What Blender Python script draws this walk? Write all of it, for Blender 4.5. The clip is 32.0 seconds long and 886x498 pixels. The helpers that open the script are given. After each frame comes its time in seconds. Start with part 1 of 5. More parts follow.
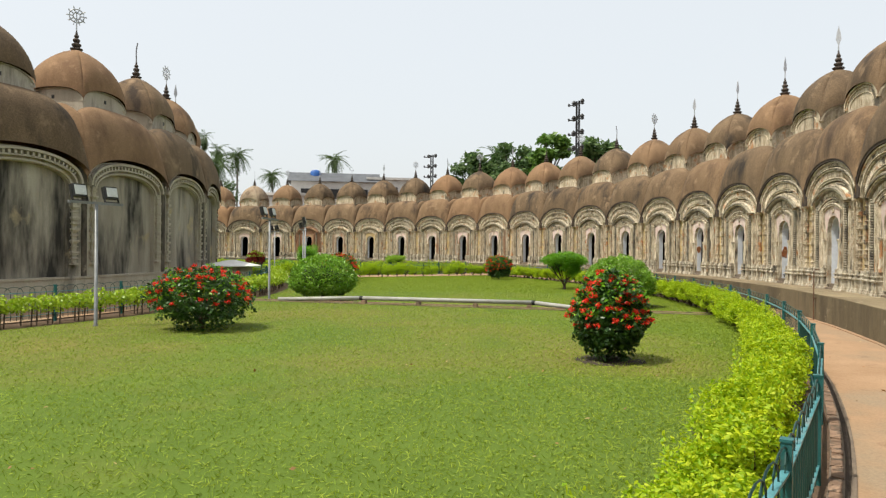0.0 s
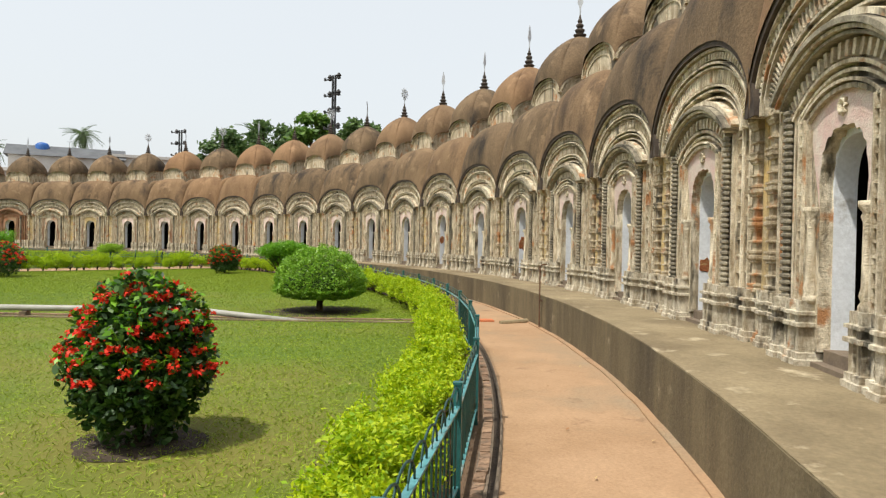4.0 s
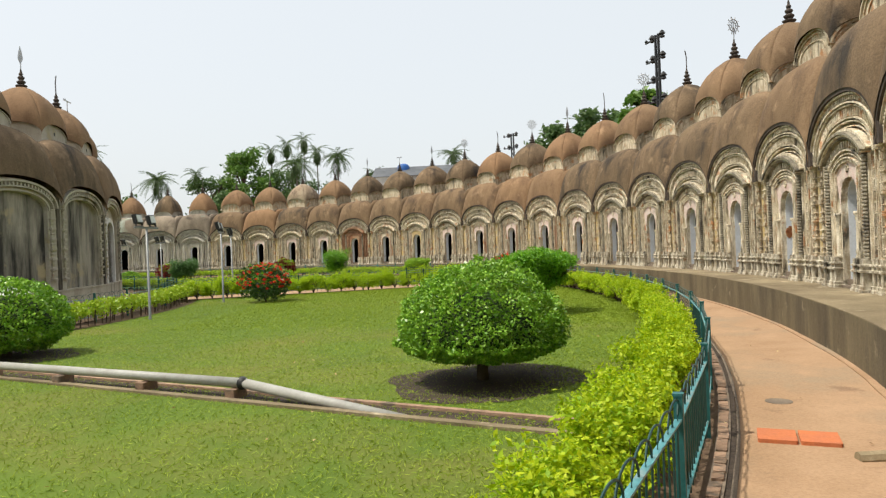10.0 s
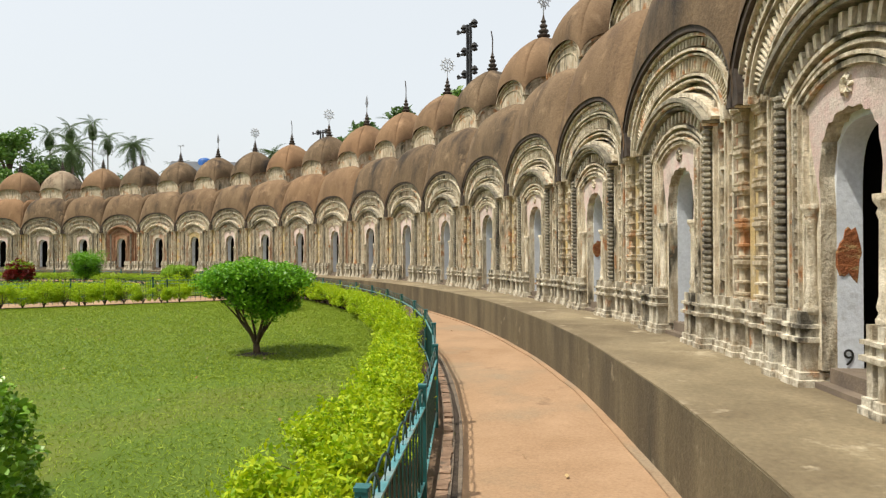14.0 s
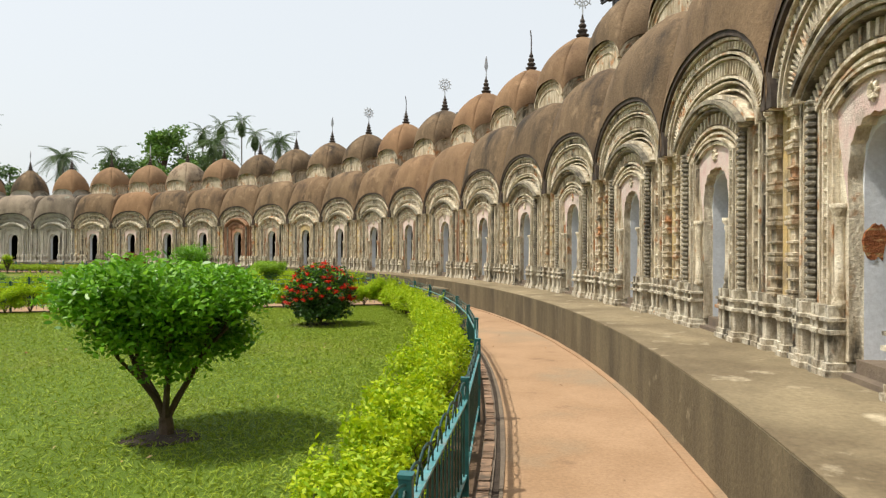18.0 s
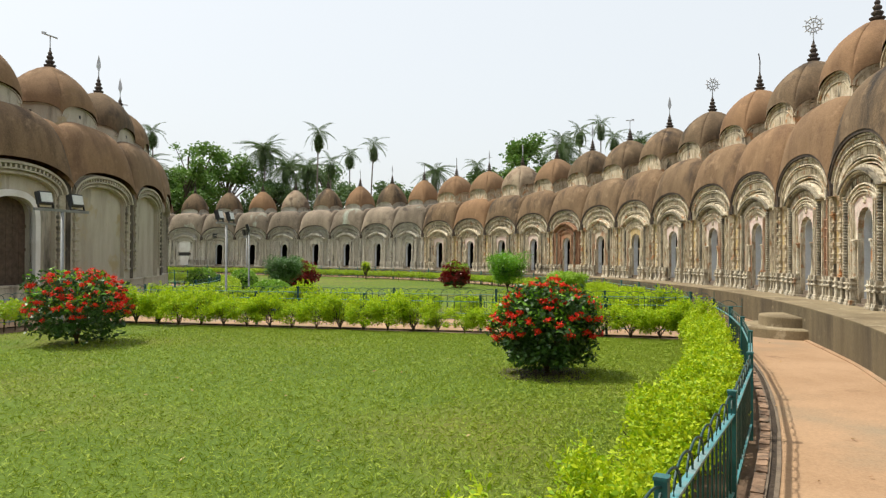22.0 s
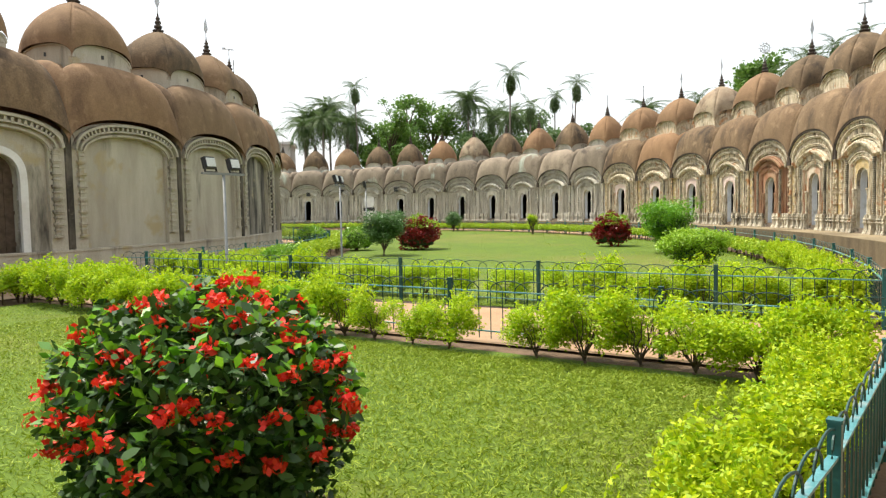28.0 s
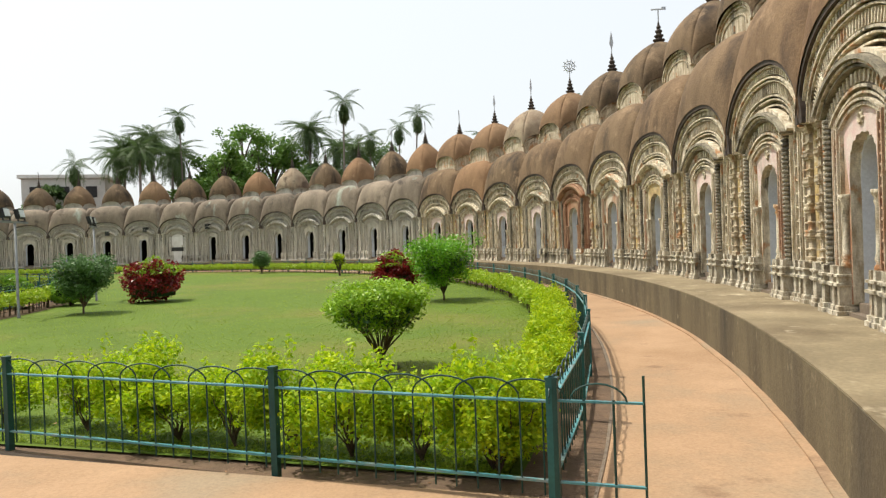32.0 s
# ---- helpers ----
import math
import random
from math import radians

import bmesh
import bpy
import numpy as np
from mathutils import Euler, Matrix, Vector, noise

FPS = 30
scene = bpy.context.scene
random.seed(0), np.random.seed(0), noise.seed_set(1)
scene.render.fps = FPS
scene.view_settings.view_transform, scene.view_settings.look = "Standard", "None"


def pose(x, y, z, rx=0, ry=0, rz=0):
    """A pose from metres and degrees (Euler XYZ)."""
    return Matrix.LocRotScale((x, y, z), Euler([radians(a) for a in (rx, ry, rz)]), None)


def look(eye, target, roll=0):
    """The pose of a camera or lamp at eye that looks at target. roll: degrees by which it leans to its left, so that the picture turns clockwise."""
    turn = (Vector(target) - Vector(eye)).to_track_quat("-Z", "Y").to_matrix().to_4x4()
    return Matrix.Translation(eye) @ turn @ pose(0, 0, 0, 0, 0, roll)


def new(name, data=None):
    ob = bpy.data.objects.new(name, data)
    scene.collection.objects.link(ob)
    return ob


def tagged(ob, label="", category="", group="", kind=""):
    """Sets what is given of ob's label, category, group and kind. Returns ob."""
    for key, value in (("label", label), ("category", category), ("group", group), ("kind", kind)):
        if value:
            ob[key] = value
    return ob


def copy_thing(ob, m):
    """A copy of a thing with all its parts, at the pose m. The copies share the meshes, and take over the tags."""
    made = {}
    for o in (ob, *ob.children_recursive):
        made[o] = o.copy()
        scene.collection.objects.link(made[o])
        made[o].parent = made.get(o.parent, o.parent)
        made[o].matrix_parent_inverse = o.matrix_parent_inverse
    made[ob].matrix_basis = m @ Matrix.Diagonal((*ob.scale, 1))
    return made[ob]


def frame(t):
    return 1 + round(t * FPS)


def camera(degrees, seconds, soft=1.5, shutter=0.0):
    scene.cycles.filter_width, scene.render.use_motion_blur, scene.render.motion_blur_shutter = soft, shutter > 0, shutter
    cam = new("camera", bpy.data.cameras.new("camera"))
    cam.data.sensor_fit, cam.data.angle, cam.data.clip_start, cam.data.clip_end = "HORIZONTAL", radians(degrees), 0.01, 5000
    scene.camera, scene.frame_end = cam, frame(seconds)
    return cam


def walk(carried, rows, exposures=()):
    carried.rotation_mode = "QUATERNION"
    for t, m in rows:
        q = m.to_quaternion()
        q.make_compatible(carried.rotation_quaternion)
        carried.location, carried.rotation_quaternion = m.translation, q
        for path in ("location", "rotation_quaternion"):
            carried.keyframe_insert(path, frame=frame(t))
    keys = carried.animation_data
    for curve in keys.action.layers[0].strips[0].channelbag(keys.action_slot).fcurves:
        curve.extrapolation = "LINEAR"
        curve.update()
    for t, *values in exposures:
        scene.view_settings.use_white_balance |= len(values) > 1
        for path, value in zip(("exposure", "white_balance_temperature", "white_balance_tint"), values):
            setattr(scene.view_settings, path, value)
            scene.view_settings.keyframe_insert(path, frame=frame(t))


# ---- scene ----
cam = camera(64.64, 32.0, 1.3)
# seconds, place, heading, tilt and lean
ROWS = [
    (0.0, -7.487, -36.298, 1.570, -63.03, -0.07, -0.48),
    (0.5, -6.896, -36.436, 1.568, -57.11, -0.13, 0.96),
    (1.0, -6.298, -36.568, 1.572, -61.61, -0.20, 0.33),
    (1.5, -5.687, -36.685, 1.579, -75.36, -0.31, 0.35),
    (2.0, -5.057, -36.782, 1.584, -80.46, -0.22, -0.25),
    (2.5, -4.402, -36.859, 1.578, -84.19, -0.78, -0.67),
    (4.5, -1.702, -37.064, 1.549, -77.90, -1.35, -0.28),
    (5.0, -1.020, -37.066, 1.547, -75.84, -2.61, 1.08),
    (5.5, -0.341, -37.044, 1.550, -73.52, -3.27, 1.08),
    (6.0, 0.325, -37.027, 1.557, -72.30, -2.94, 0.60),
    (6.5, 0.971, -37.037, 1.556, -66.69, -2.43, 3.48),
    (7.0, 1.601, -37.077, 1.564, -67.75, -3.53, 0.65),
    (7.5, 2.227, -37.116, 1.569, -68.96, -4.59, 0.26),
    (8.0, 2.862, -37.123, 1.570, -57.54, -1.80, 0.41),
    (8.5, 3.511, -37.098, 1.580, -46.82, 0.24, -0.11),
    (9.0, 4.162, -37.043, 1.589, -46.57, 1.75, 0.13),
    (9.5, 4.802, -36.947, 1.582, -50.66, 0.76, 0.58),
    (10.0, 5.436, -36.818, 1.567, -49.68, -0.13, 2.30),
    (10.5, 6.065, -36.678, 1.553, -49.62, -0.44, 3.23),
    (11.0, 6.692, -36.541, 1.545, -53.14, -0.63, 1.95),
    (11.5, 7.321, -36.402, 1.541, -56.41, -1.42, 1.38),
    (12.0, 7.953, -36.253, 1.543, -58.61, -1.81, 1.17),
    (12.5, 8.595, -36.098, 1.550, -57.34, -1.61, 1.43),
    (13.0, 9.249, -35.941, 1.563, -59.06, -2.06, -0.34),
    (13.5, 9.922, -35.761, 1.561, -61.69, -1.38, 0.24),
    (15.5, 12.664, -34.885, 1.555, -66.12, 3.92, 0.07),
    (16.0, 13.344, -34.639, 1.554, -62.98, 4.29, -0.61),
    (16.5, 14.015, -34.373, 1.553, -60.48, 2.82, -0.43),
    (17.0, 14.673, -34.094, 1.546, -57.43, 2.15, -0.29),
    (17.5, 15.318, -33.801, 1.539, -54.49, 0.71, -0.35),
    (18.0, 15.956, -33.498, 1.538, -51.10, 0.00, -0.16),
    (18.5, 16.586, -33.186, 1.550, -46.67, -0.66, -0.20),
    (19.0, 17.217, -32.878, 1.567, -43.34, -0.61, 0.30),
    (19.5, 17.852, -32.568, 1.553, -31.21, 0.68, -0.18),
    (20.0, 18.483, -32.252, 1.545, -23.81, 1.42, -0.33),
    (20.5, 19.105, -31.926, 1.543, -18.80, 1.12, -0.57),
    (21.0, 19.709, -31.577, 1.542, -19.00, 0.43, -0.57),
    (21.5, 20.294, -31.204, 1.541, -17.86, 0.89, -0.40),
    (22.0, 20.860, -30.814, 1.543, -20.75, 0.54, -0.19),
    (22.5, 21.411, -30.421, 1.552, -22.53, -0.80, 0.08),
    (23.0, 21.953, -30.034, 1.565, -22.19, -0.52, -0.23),
    (23.5, 22.489, -29.659, 1.557, -24.87, -0.11, 0.37),
    (24.0, 23.000, -29.285, 1.559, -23.98, 0.68, 0.16),
    (24.5, 23.470, -28.902, 1.571, -24.25, 0.12, 0.03),
    (26.5, 25.155, -27.328, 1.585, -15.60, -0.76, -0.35),
    (27.0, 25.558, -26.922, 1.577, -12.34, -1.55, 0.47),
    (27.5, 25.969, -26.496, 1.571, -5.29, -2.51, 1.06),
    (28.0, 26.417, -26.038, 1.568, -1.14, -3.34, 1.18),
    (28.5, 26.928, -25.541, 1.564, 1.62, -2.51, 0.84),
    (29.0, 27.479, -25.014, 1.559, 1.33, -2.56, 1.43),
    (29.5, 28.047, -24.468, 1.550, 0.99, -2.01, 0.70),
    (30.0, 28.608, -23.913, 1.536, 0.73, -1.72, 0.69),
    (30.5, 29.137, -23.355, 1.523, -1.20, -2.10, 0.64),
    (31.0, 29.603, -22.795, 1.535, -5.52, -2.32, 1.56),
    (31.5, 30.031, -22.239, 1.547, -9.98, -2.05, 2.23),
    (32.0, 30.446, -21.689, 1.550, -11.34, -0.70, 2.07),
]
walk(cam, [(t, pose(x, y, z, 90 + tilt, lean, turn)) for t, x, y, z, turn, tilt, lean in ROWS], exposures=[(0,-.04),(20,-.04),(24,.02),(26.5,.16),(27,.26),(28, .48), (30, .46), (31, .27), (32, .08)])
# ---- light ----
SUN_EL, SUN_AZ = radians(63), math.atan2(0.62, -0.78)   # height, and direction towards the sun from +x
world = bpy.data.worlds.new("sky")
scene.world = world
world.use_nodes = True
wn = world.node_tree.nodes
sky = wn.new("ShaderNodeTexSky")
sky.sky_type, sky.sun_disc = "NISHITA", False
sky.sun_elevation, sky.sun_rotation = SUN_EL, math.pi / 2 - SUN_AZ
sky.air_density, sky.dust_density, sky.ozone_density = 1.0, 6.0, 1.0
haze = wn.new("ShaderNodeMixRGB")
haze.inputs[0].default_value = 0.52
haze.inputs[2].default_value = (14.4, 15.0, 15.1, 1)
world.node_tree.links.new(sky.outputs[0], haze.inputs[1])
world.node_tree.links.new(haze.outputs[0], wn["Background"].inputs[0])
wn["Background"].inputs[1].default_value = 0.1
sun = new("sun", bpy.data.lights.new("sun", "SUN"))
sun.data.energy, sun.data.angle, sun.data.color = 4.5, radians(1.2), (1.0, 0.94, 0.82)
sun.matrix_world = look((0, 0, 60), (-60 * math.cos(SUN_AZ) / math.tan(SUN_EL), -60 * math.sin(SUN_AZ) / math.tan(SUN_EL), 0))

# ---- materials ----


def material(name, c1, c2, scale=3.0, rough=0.85, bump=0.3, fine=40.0, c3=None, s3=0.8, cut=(0.52, 0.62), metal=0.0, vary=0.0, streak=1.0, c4=None, s4=2.0, cut4=(0.6, 0.68), grit=0.5, tone=None):
    """A surface of two mottled colours with grain, a stain colour in patches, and relief."""
    m = bpy.data.materials.new(name)
    m.use_nodes = True
    nt, n, l = m.node_tree, m.node_tree.nodes, m.node_tree.links
    b = n["Principled BSDF"]
    co = n.new("ShaderNodeTexCoord")
    src = co.outputs["Object"]
    oi = n.new("ShaderNodeObjectInfo")
    add = n.new("ShaderNodeVectorMath")
    add.operation = "ADD"
    mul = n.new("ShaderNodeVectorMath")
    mul.operation = "SCALE"
    comb = n.new("ShaderNodeCombineXYZ")
    for i in range(3):
        l.new(oi.outputs["Random"], comb.inputs[i])
    l.new(comb.outputs[0], mul.inputs[0])
    mul.inputs["Scale"].default_value = 37.0
    l.new(src, add.inputs[0])
    l.new(mul.outputs[0], add.inputs[1])
    mp = n.new("ShaderNodeMapping")
    mp.inputs["Scale"].default_value = (1, 1, streak)
    l.new(add.outputs[0], mp.inputs[0])

    def tex(s, detail, v):
        t = n.new("ShaderNodeTexNoise")
        t.inputs["Scale"].default_value, t.inputs["Detail"].default_value, t.inputs["Roughness"].default_value = s, detail, 0.62
        l.new(v, t.inputs["Vector"])
        return t

    def ramp(f, lo, hi):
        r = n.new("ShaderNodeMapRange")
        r.inputs[1].default_value, r.inputs[2].default_value = lo, hi
        l.new(f, r.inputs[0])
        return r.outputs[0]

    def mix(f, a, c):
        x = n.new("ShaderNodeMixRGB")
        l.new(f, x.inputs[0])
        if isinstance(a, tuple):
            x.inputs[1].default_value = (*a, 1)
        else:
            l.new(a, x.inputs[1])
        x.inputs[2].default_value = (*c, 1)
        return x.outputs[0]

    big, small = tex(scale, 5, mp.outputs[0]), tex(fine, 4, src)
    col = mix(ramp(big.outputs[0], 0.35, 0.65), c1, c2)
    if c3:
        col = mix(ramp(tex(s3, 6, mp.outputs[0]).outputs[0], *cut), col, c3)
    if c4:
        col = mix(ramp(tex(s4, 6, add.outputs[0]).outputs[0], *cut4), col, c4)
    if tone:
        # each piece leans towards a second colour by its own amount
        col = mix(ramp(oi.outputs["Random"], 0.4, 1.4), col, tone)
    hsv = n.new("ShaderNodeHueSaturation")
    l.new(col, hsv.inputs["Color"])
    grain = n.new("ShaderNodeMath")
    grain.operation = "MULTIPLY_ADD"
    l.new(small.outputs[0], grain.inputs[0])
    grain.inputs[1].default_value, grain.inputs[2].default_value = grit, 1 - grit / 2
    if vary:
        g2 = n.new("ShaderNodeMath")
        g2.operation = "MULTIPLY_ADD"
        l.new(oi.outputs["Random"], g2.inputs[0])
        g2.inputs[1].default_value = vary
        l.new(grain.outputs[0], g2.inputs[2])
        sub = n.new("ShaderNodeMath")
        sub.operation = "SUBTRACT"
        l.new(g2.outputs[0], sub.inputs[0])
        sub.inputs[1].default_value = vary / 2
        l.new(sub.outputs[0], hsv.inputs["Value"])
    else:
        l.new(grain.outputs[0], hsv.inputs["Value"])
    l.new(hsv.outputs[0], b.inputs["Base Color"])
    b.inputs["Roughness"].default_value, b.inputs["Metallic"].default_value = rough, metal
    b.inputs["Specular IOR Level"].default_value = 0.3
    if bump:
        bp = n.new("ShaderNodeBump")
        bp.inputs["Strength"].default_value, bp.inputs["Distance"].default_value = bump, 0.02
        mx = n.new("ShaderNodeMath")
        mx.operation = "ADD"
        l.new(big.outputs[0], mx.inputs[0])
        l.new(small.outputs[0], mx.inputs[1])
        l.new(mx.outputs[0], bp.inputs["Height"])
        l.new(bp.outputs[0], b.inputs["Normal"])
    return m


def leafy(name, c1, c2, gloss=0.45, glow=0.35):
    """Leaves: colour varied leaf by leaf, light passing through."""
    m = bpy.data.materials.new(name)
    m.use_nodes = True
    n, l = m.node_tree.nodes, m.node_tree.links
    b = n["Principled BSDF"]
    g = n.new("ShaderNodeNewGeometry")
    x = n.new("ShaderNodeMixRGB")
    x.inputs[1].default_value, x.inputs[2].default_value = (*c1, 1), (*c2, 1)
    l.new(g.outputs["Random Per Island"], x.inputs[0])
    l.new(x.outputs[0], b.inputs["Base Color"])
    b.inputs["Roughness"].default_value, b.inputs["Specular IOR Level"].default_value = gloss, 0.42
    t = n.new("ShaderNodeBsdfTranslucent")
    l.new(x.outputs[0], t.inputs["Color"])
    s = n.new("ShaderNodeMixShader")
    s.inputs[0].default_value = glow
    l.new(b.outputs[0], s.inputs[1])
    l.new(t.outputs[0], s.inputs[2])
    l.new(s.outputs[0], n["Material Output"].inputs[0])
    return m


M_WALL = material("weathered_lime_plaster", (0.65, 0.57, 0.425), (0.32, 0.25, 0.16), 9.0, 0.92, 0.8, 42, streak=0.28, vary=0.25, c3=(0.10, 0.088, 0.066), s3=3.0, cut=(0.55, 0.66), c4=(0.44, 0.22, 0.10), s4=2.6, cut4=(0.565, 0.66), grit=0.8)
M_TRIM = material("carved_lime_mouldings", (0.78, 0.71, 0.56), (0.36, 0.29, 0.19), 11.0, 0.92, 0.8, 45, streak=0.32, vary=0.3, c3=(0.095, 0.085, 0.062), s3=3.4, cut=(0.55, 0.66), c4=(0.44, 0.22, 0.10), s4=3.0, cut4=(0.58, 0.67), grit=0.8)
M_BASE = material("chipped_whitewash_base", (0.68, 0.63, 0.51), (0.30, 0.245, 0.165), 10.0, 0.92, 0.8, 45, streak=0.45, vary=0.25, c3=(0.10, 0.09, 0.07), s3=4.0, cut=(0.55, 0.65), c4=(0.38, 0.19, 0.085), s4=3.2, cut4=(0.62, 0.70), grit=0.8)
M_RED = material("red_stained_brick_front", (0.30, 0.14, 0.075), (0.40, 0.27, 0.17), 2.5, 0.92, 0.5, 55, streak=0.5, c3=(0.16, 0.08, 0.05), s3=1.5)
M_WHITEWASH = material("whitewash", (0.72, 0.71, 0.68), (0.6, 0.58, 0.54), 2.0, 0.9, 0.3)
M_PINK = material("pink_lime_panel", (0.60, 0.435, 0.395), (0.64, 0.56, 0.49), 7.0, 0.92, 0.5, 50, c3=(0.30, 0.26, 0.20), s3=2.0, cut=(0.58, 0.7), vary=0.2, grit=0.8)
M_OCHRE = material("ochre_lime_strip", (0.54, 0.385, 0.16), (0.45, 0.36, 0.21), 3.0, 0.92, 0.4, 50, c3=(0.16, 0.12, 0.08), s3=1.8, cut=(0.52, 0.66), c4=(0.56, 0.5, 0.38), s4=2.4, cut4=(0.55, 0.66), vary=0.2, grit=1.3)
M_JAMB = material("pale_blue_limewash", (0.76, 0.80, 0.86), (0.66, 0.70, 0.75), 3.0, 0.85, 0.2, 30, c3=(0.30, 0.28, 0.25), s3=2.0, cut=(0.62, 0.75))
# near-black: the gloom of the unlit chambers is put into this colour
M_DARK = material("unlit_chamber_shade", (0.035, 0.03, 0.027), (0.02, 0.018, 0.016), 2.0, 0.95, 0.2)
M_ROOF = material("brown_roof_plaster", (0.20, 0.136, 0.079), (0.13, 0.088, 0.051), 1.7, 0.93, 0.6, 26, streak=0.4, c3=(0.042, 0.033, 0.025), s3=1.2, cut=(0.5, 0.68), c4=(0.31, 0.215, 0.13), s4=2.0, cut4=(0.57, 0.73), vary=0.55, grit=1.0, tone=(0.215, 0.115, 0.055))
M_ROOF_PALE = material("pale_roof_plaster", (0.36, 0.29, 0.2), (0.25, 0.18, 0.12), 1.6, 0.93, 0.5, 28, c3=(0.12, 0.085, 0.06), s3=1.2)
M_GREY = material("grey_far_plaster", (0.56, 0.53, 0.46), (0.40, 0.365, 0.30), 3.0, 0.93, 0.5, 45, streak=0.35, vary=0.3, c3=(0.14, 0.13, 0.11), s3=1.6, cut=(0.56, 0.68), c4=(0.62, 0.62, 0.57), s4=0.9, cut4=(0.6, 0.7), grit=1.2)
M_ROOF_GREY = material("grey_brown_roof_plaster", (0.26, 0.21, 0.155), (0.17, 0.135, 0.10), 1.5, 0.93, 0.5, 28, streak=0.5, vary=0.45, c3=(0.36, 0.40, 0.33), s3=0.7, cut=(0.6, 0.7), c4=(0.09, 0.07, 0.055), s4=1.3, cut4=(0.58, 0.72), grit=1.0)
M_STAIN = material("red_brick_stain", (0.34, 0.165, 0.09), (0.44, 0.31, 0.21), 4.0, 0.92, 0.5, 55, streak=0.4, c3=(0.56, 0.49, 0.38), s3=2.6, cut=(0.47, 0.58), grit=1.2)
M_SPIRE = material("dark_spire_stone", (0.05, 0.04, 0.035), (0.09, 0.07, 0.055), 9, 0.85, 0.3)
M_TIN = material("dull_tin", (0.55, 0.57, 0.6), (0.42, 0.44, 0.46), 8, 0.5, 0.1)
M_INNER = material("grey_lime_render", (0.48, 0.44, 0.355), (0.36, 0.32, 0.25), 1.8, 0.93, 0.4, 45, streak=0.22, c3=(0.075, 0.068, 0.056), s3=1.1, cut=(0.57, 0.70), c4=(0.40, 0.33, 0.2), s4=0.9, grit=0.8)
M_INNER_DARK = material("rain_blackened_render", (0.42, 0.385, 0.31), (0.27, 0.24, 0.19), 1.6, 0.93, 0.4, 45, streak=0.2, c3=(0.04, 0.037, 0.032), s3=1.0, cut=(0.47, 0.62), c4=(0.40, 0.33, 0.2), s4=0.9, grit=0.8)
M_SLOT = material("mottled_black_joint", (0.15, 0.128, 0.098), (0.075, 0.064, 0.05), 3.0, 0.95, 0.6, 40, streak=0.5, c3=(0.04, 0.035, 0.028), s3=2.0, cut=(0.48, 0.62), c4=(0.3, 0.26, 0.2), s4=3.0, cut4=(0.62, 0.72))
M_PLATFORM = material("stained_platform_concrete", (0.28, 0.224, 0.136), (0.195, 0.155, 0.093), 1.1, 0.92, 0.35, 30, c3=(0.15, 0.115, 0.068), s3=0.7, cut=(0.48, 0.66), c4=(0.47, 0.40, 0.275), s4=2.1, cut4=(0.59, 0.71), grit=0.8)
M_FACE = material("dark_platform_face", (0.158, 0.126, 0.074), (0.105, 0.083, 0.048), 2.2, 0.93, 0.4, 30, streak=0.22, c3=(0.058, 0.047, 0.031), s3=1.4, cut=(0.47, 0.72), c4=(0.26, 0.215, 0.14), s4=4.0, cut4=(0.63, 0.74), grit=0.8)
M_PATH = material("pink_path_concrete", (0.385, 0.250, 0.148), (0.305, 0.190, 0.106), 1.1, 0.9, 0.2, 45, c3=(0.295, 0.222, 0.145), s3=0.55, cut=(0.5, 0.66), c4=(0.21, 0.128, 0.076), s4=1.7, cut4=(0.62, 0.74), grit=0.7)
M_KERB = material("grey_gutter_mortar", (0.21, 0.165, 0.12), (0.14, 0.11, 0.085), 4, 0.92, 0.4)
M_BRICK = material("worn_red_brick", (0.34, 0.225, 0.15), (0.24, 0.155, 0.105), 6, 0.92, 0.5, 60, vary=0.5, c3=(0.13, 0.10, 0.075), s3=5)
M_ORANGE = material("orange_brick_slab", (0.55, 0.17, 0.06), (0.45, 0.15, 0.07), 5, 0.9, 0.3)
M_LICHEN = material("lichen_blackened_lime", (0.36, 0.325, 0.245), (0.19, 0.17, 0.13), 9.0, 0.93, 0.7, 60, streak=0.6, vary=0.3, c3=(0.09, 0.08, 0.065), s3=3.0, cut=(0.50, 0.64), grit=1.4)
M_REDBRICK = material("bared_red_brick", (0.36, 0.13, 0.05), (0.22, 0.075, 0.03), 12.0, 0.93, 0.8, 60, streak=3.0, c3=(0.42, 0.27, 0.12), s3=9.0, grit=1.4)
# dug soil, darkened further so that plant shadow is in the colour
M_BED = material("dug_soil_and_shade", (0.07, 0.052, 0.038), (0.045, 0.034, 0.026), 5, 0.95, 0.8, 40, grit=1.2)
M_SOIL = material("dry_soil", (0.17, 0.11, 0.07), (0.11, 0.075, 0.05), 3, 0.95, 0.6, 30)
M_LAWN = material("lawn_turf", (0.095, 0.150, 0.013), (0.076, 0.125, 0.011), 0.5, 0.95, 0.3, 60, c3=(0.155, 0.148, 0.031), s3=0.2, cut=(0.48, 0.66), c4=(0.105, 0.155, 0.016), s4=1.6, grit=0.7)
M_GREEN = material("teal_fence_paint", (0.03, 0.145, 0.145), (0.022, 0.105, 0.105), 6, 0.45, 0.15, 50, c3=(0.05, 0.06, 0.05), s3=4.0, cut=(0.64, 0.72))
M_POST = material("dark_green_post_paint", (0.016, 0.062, 0.058), (0.022, 0.08, 0.074), 6, 0.45, 0.12, c3=(0.05, 0.06, 0.05), s3=4.0, cut=(0.64, 0.72))
M_RAIL = material("faded_blue_rail_paint", (0.10, 0.30, 0.33), (0.07, 0.22, 0.24), 6, 0.4, 0.1, 50, c3=(0.2, 0.28, 0.28), s3=5.0)
M_BARS = material("dark_green_bar_paint", (0.015, 0.05, 0.045), (0.02, 0.07, 0.06), 6, 0.45, 0.1)
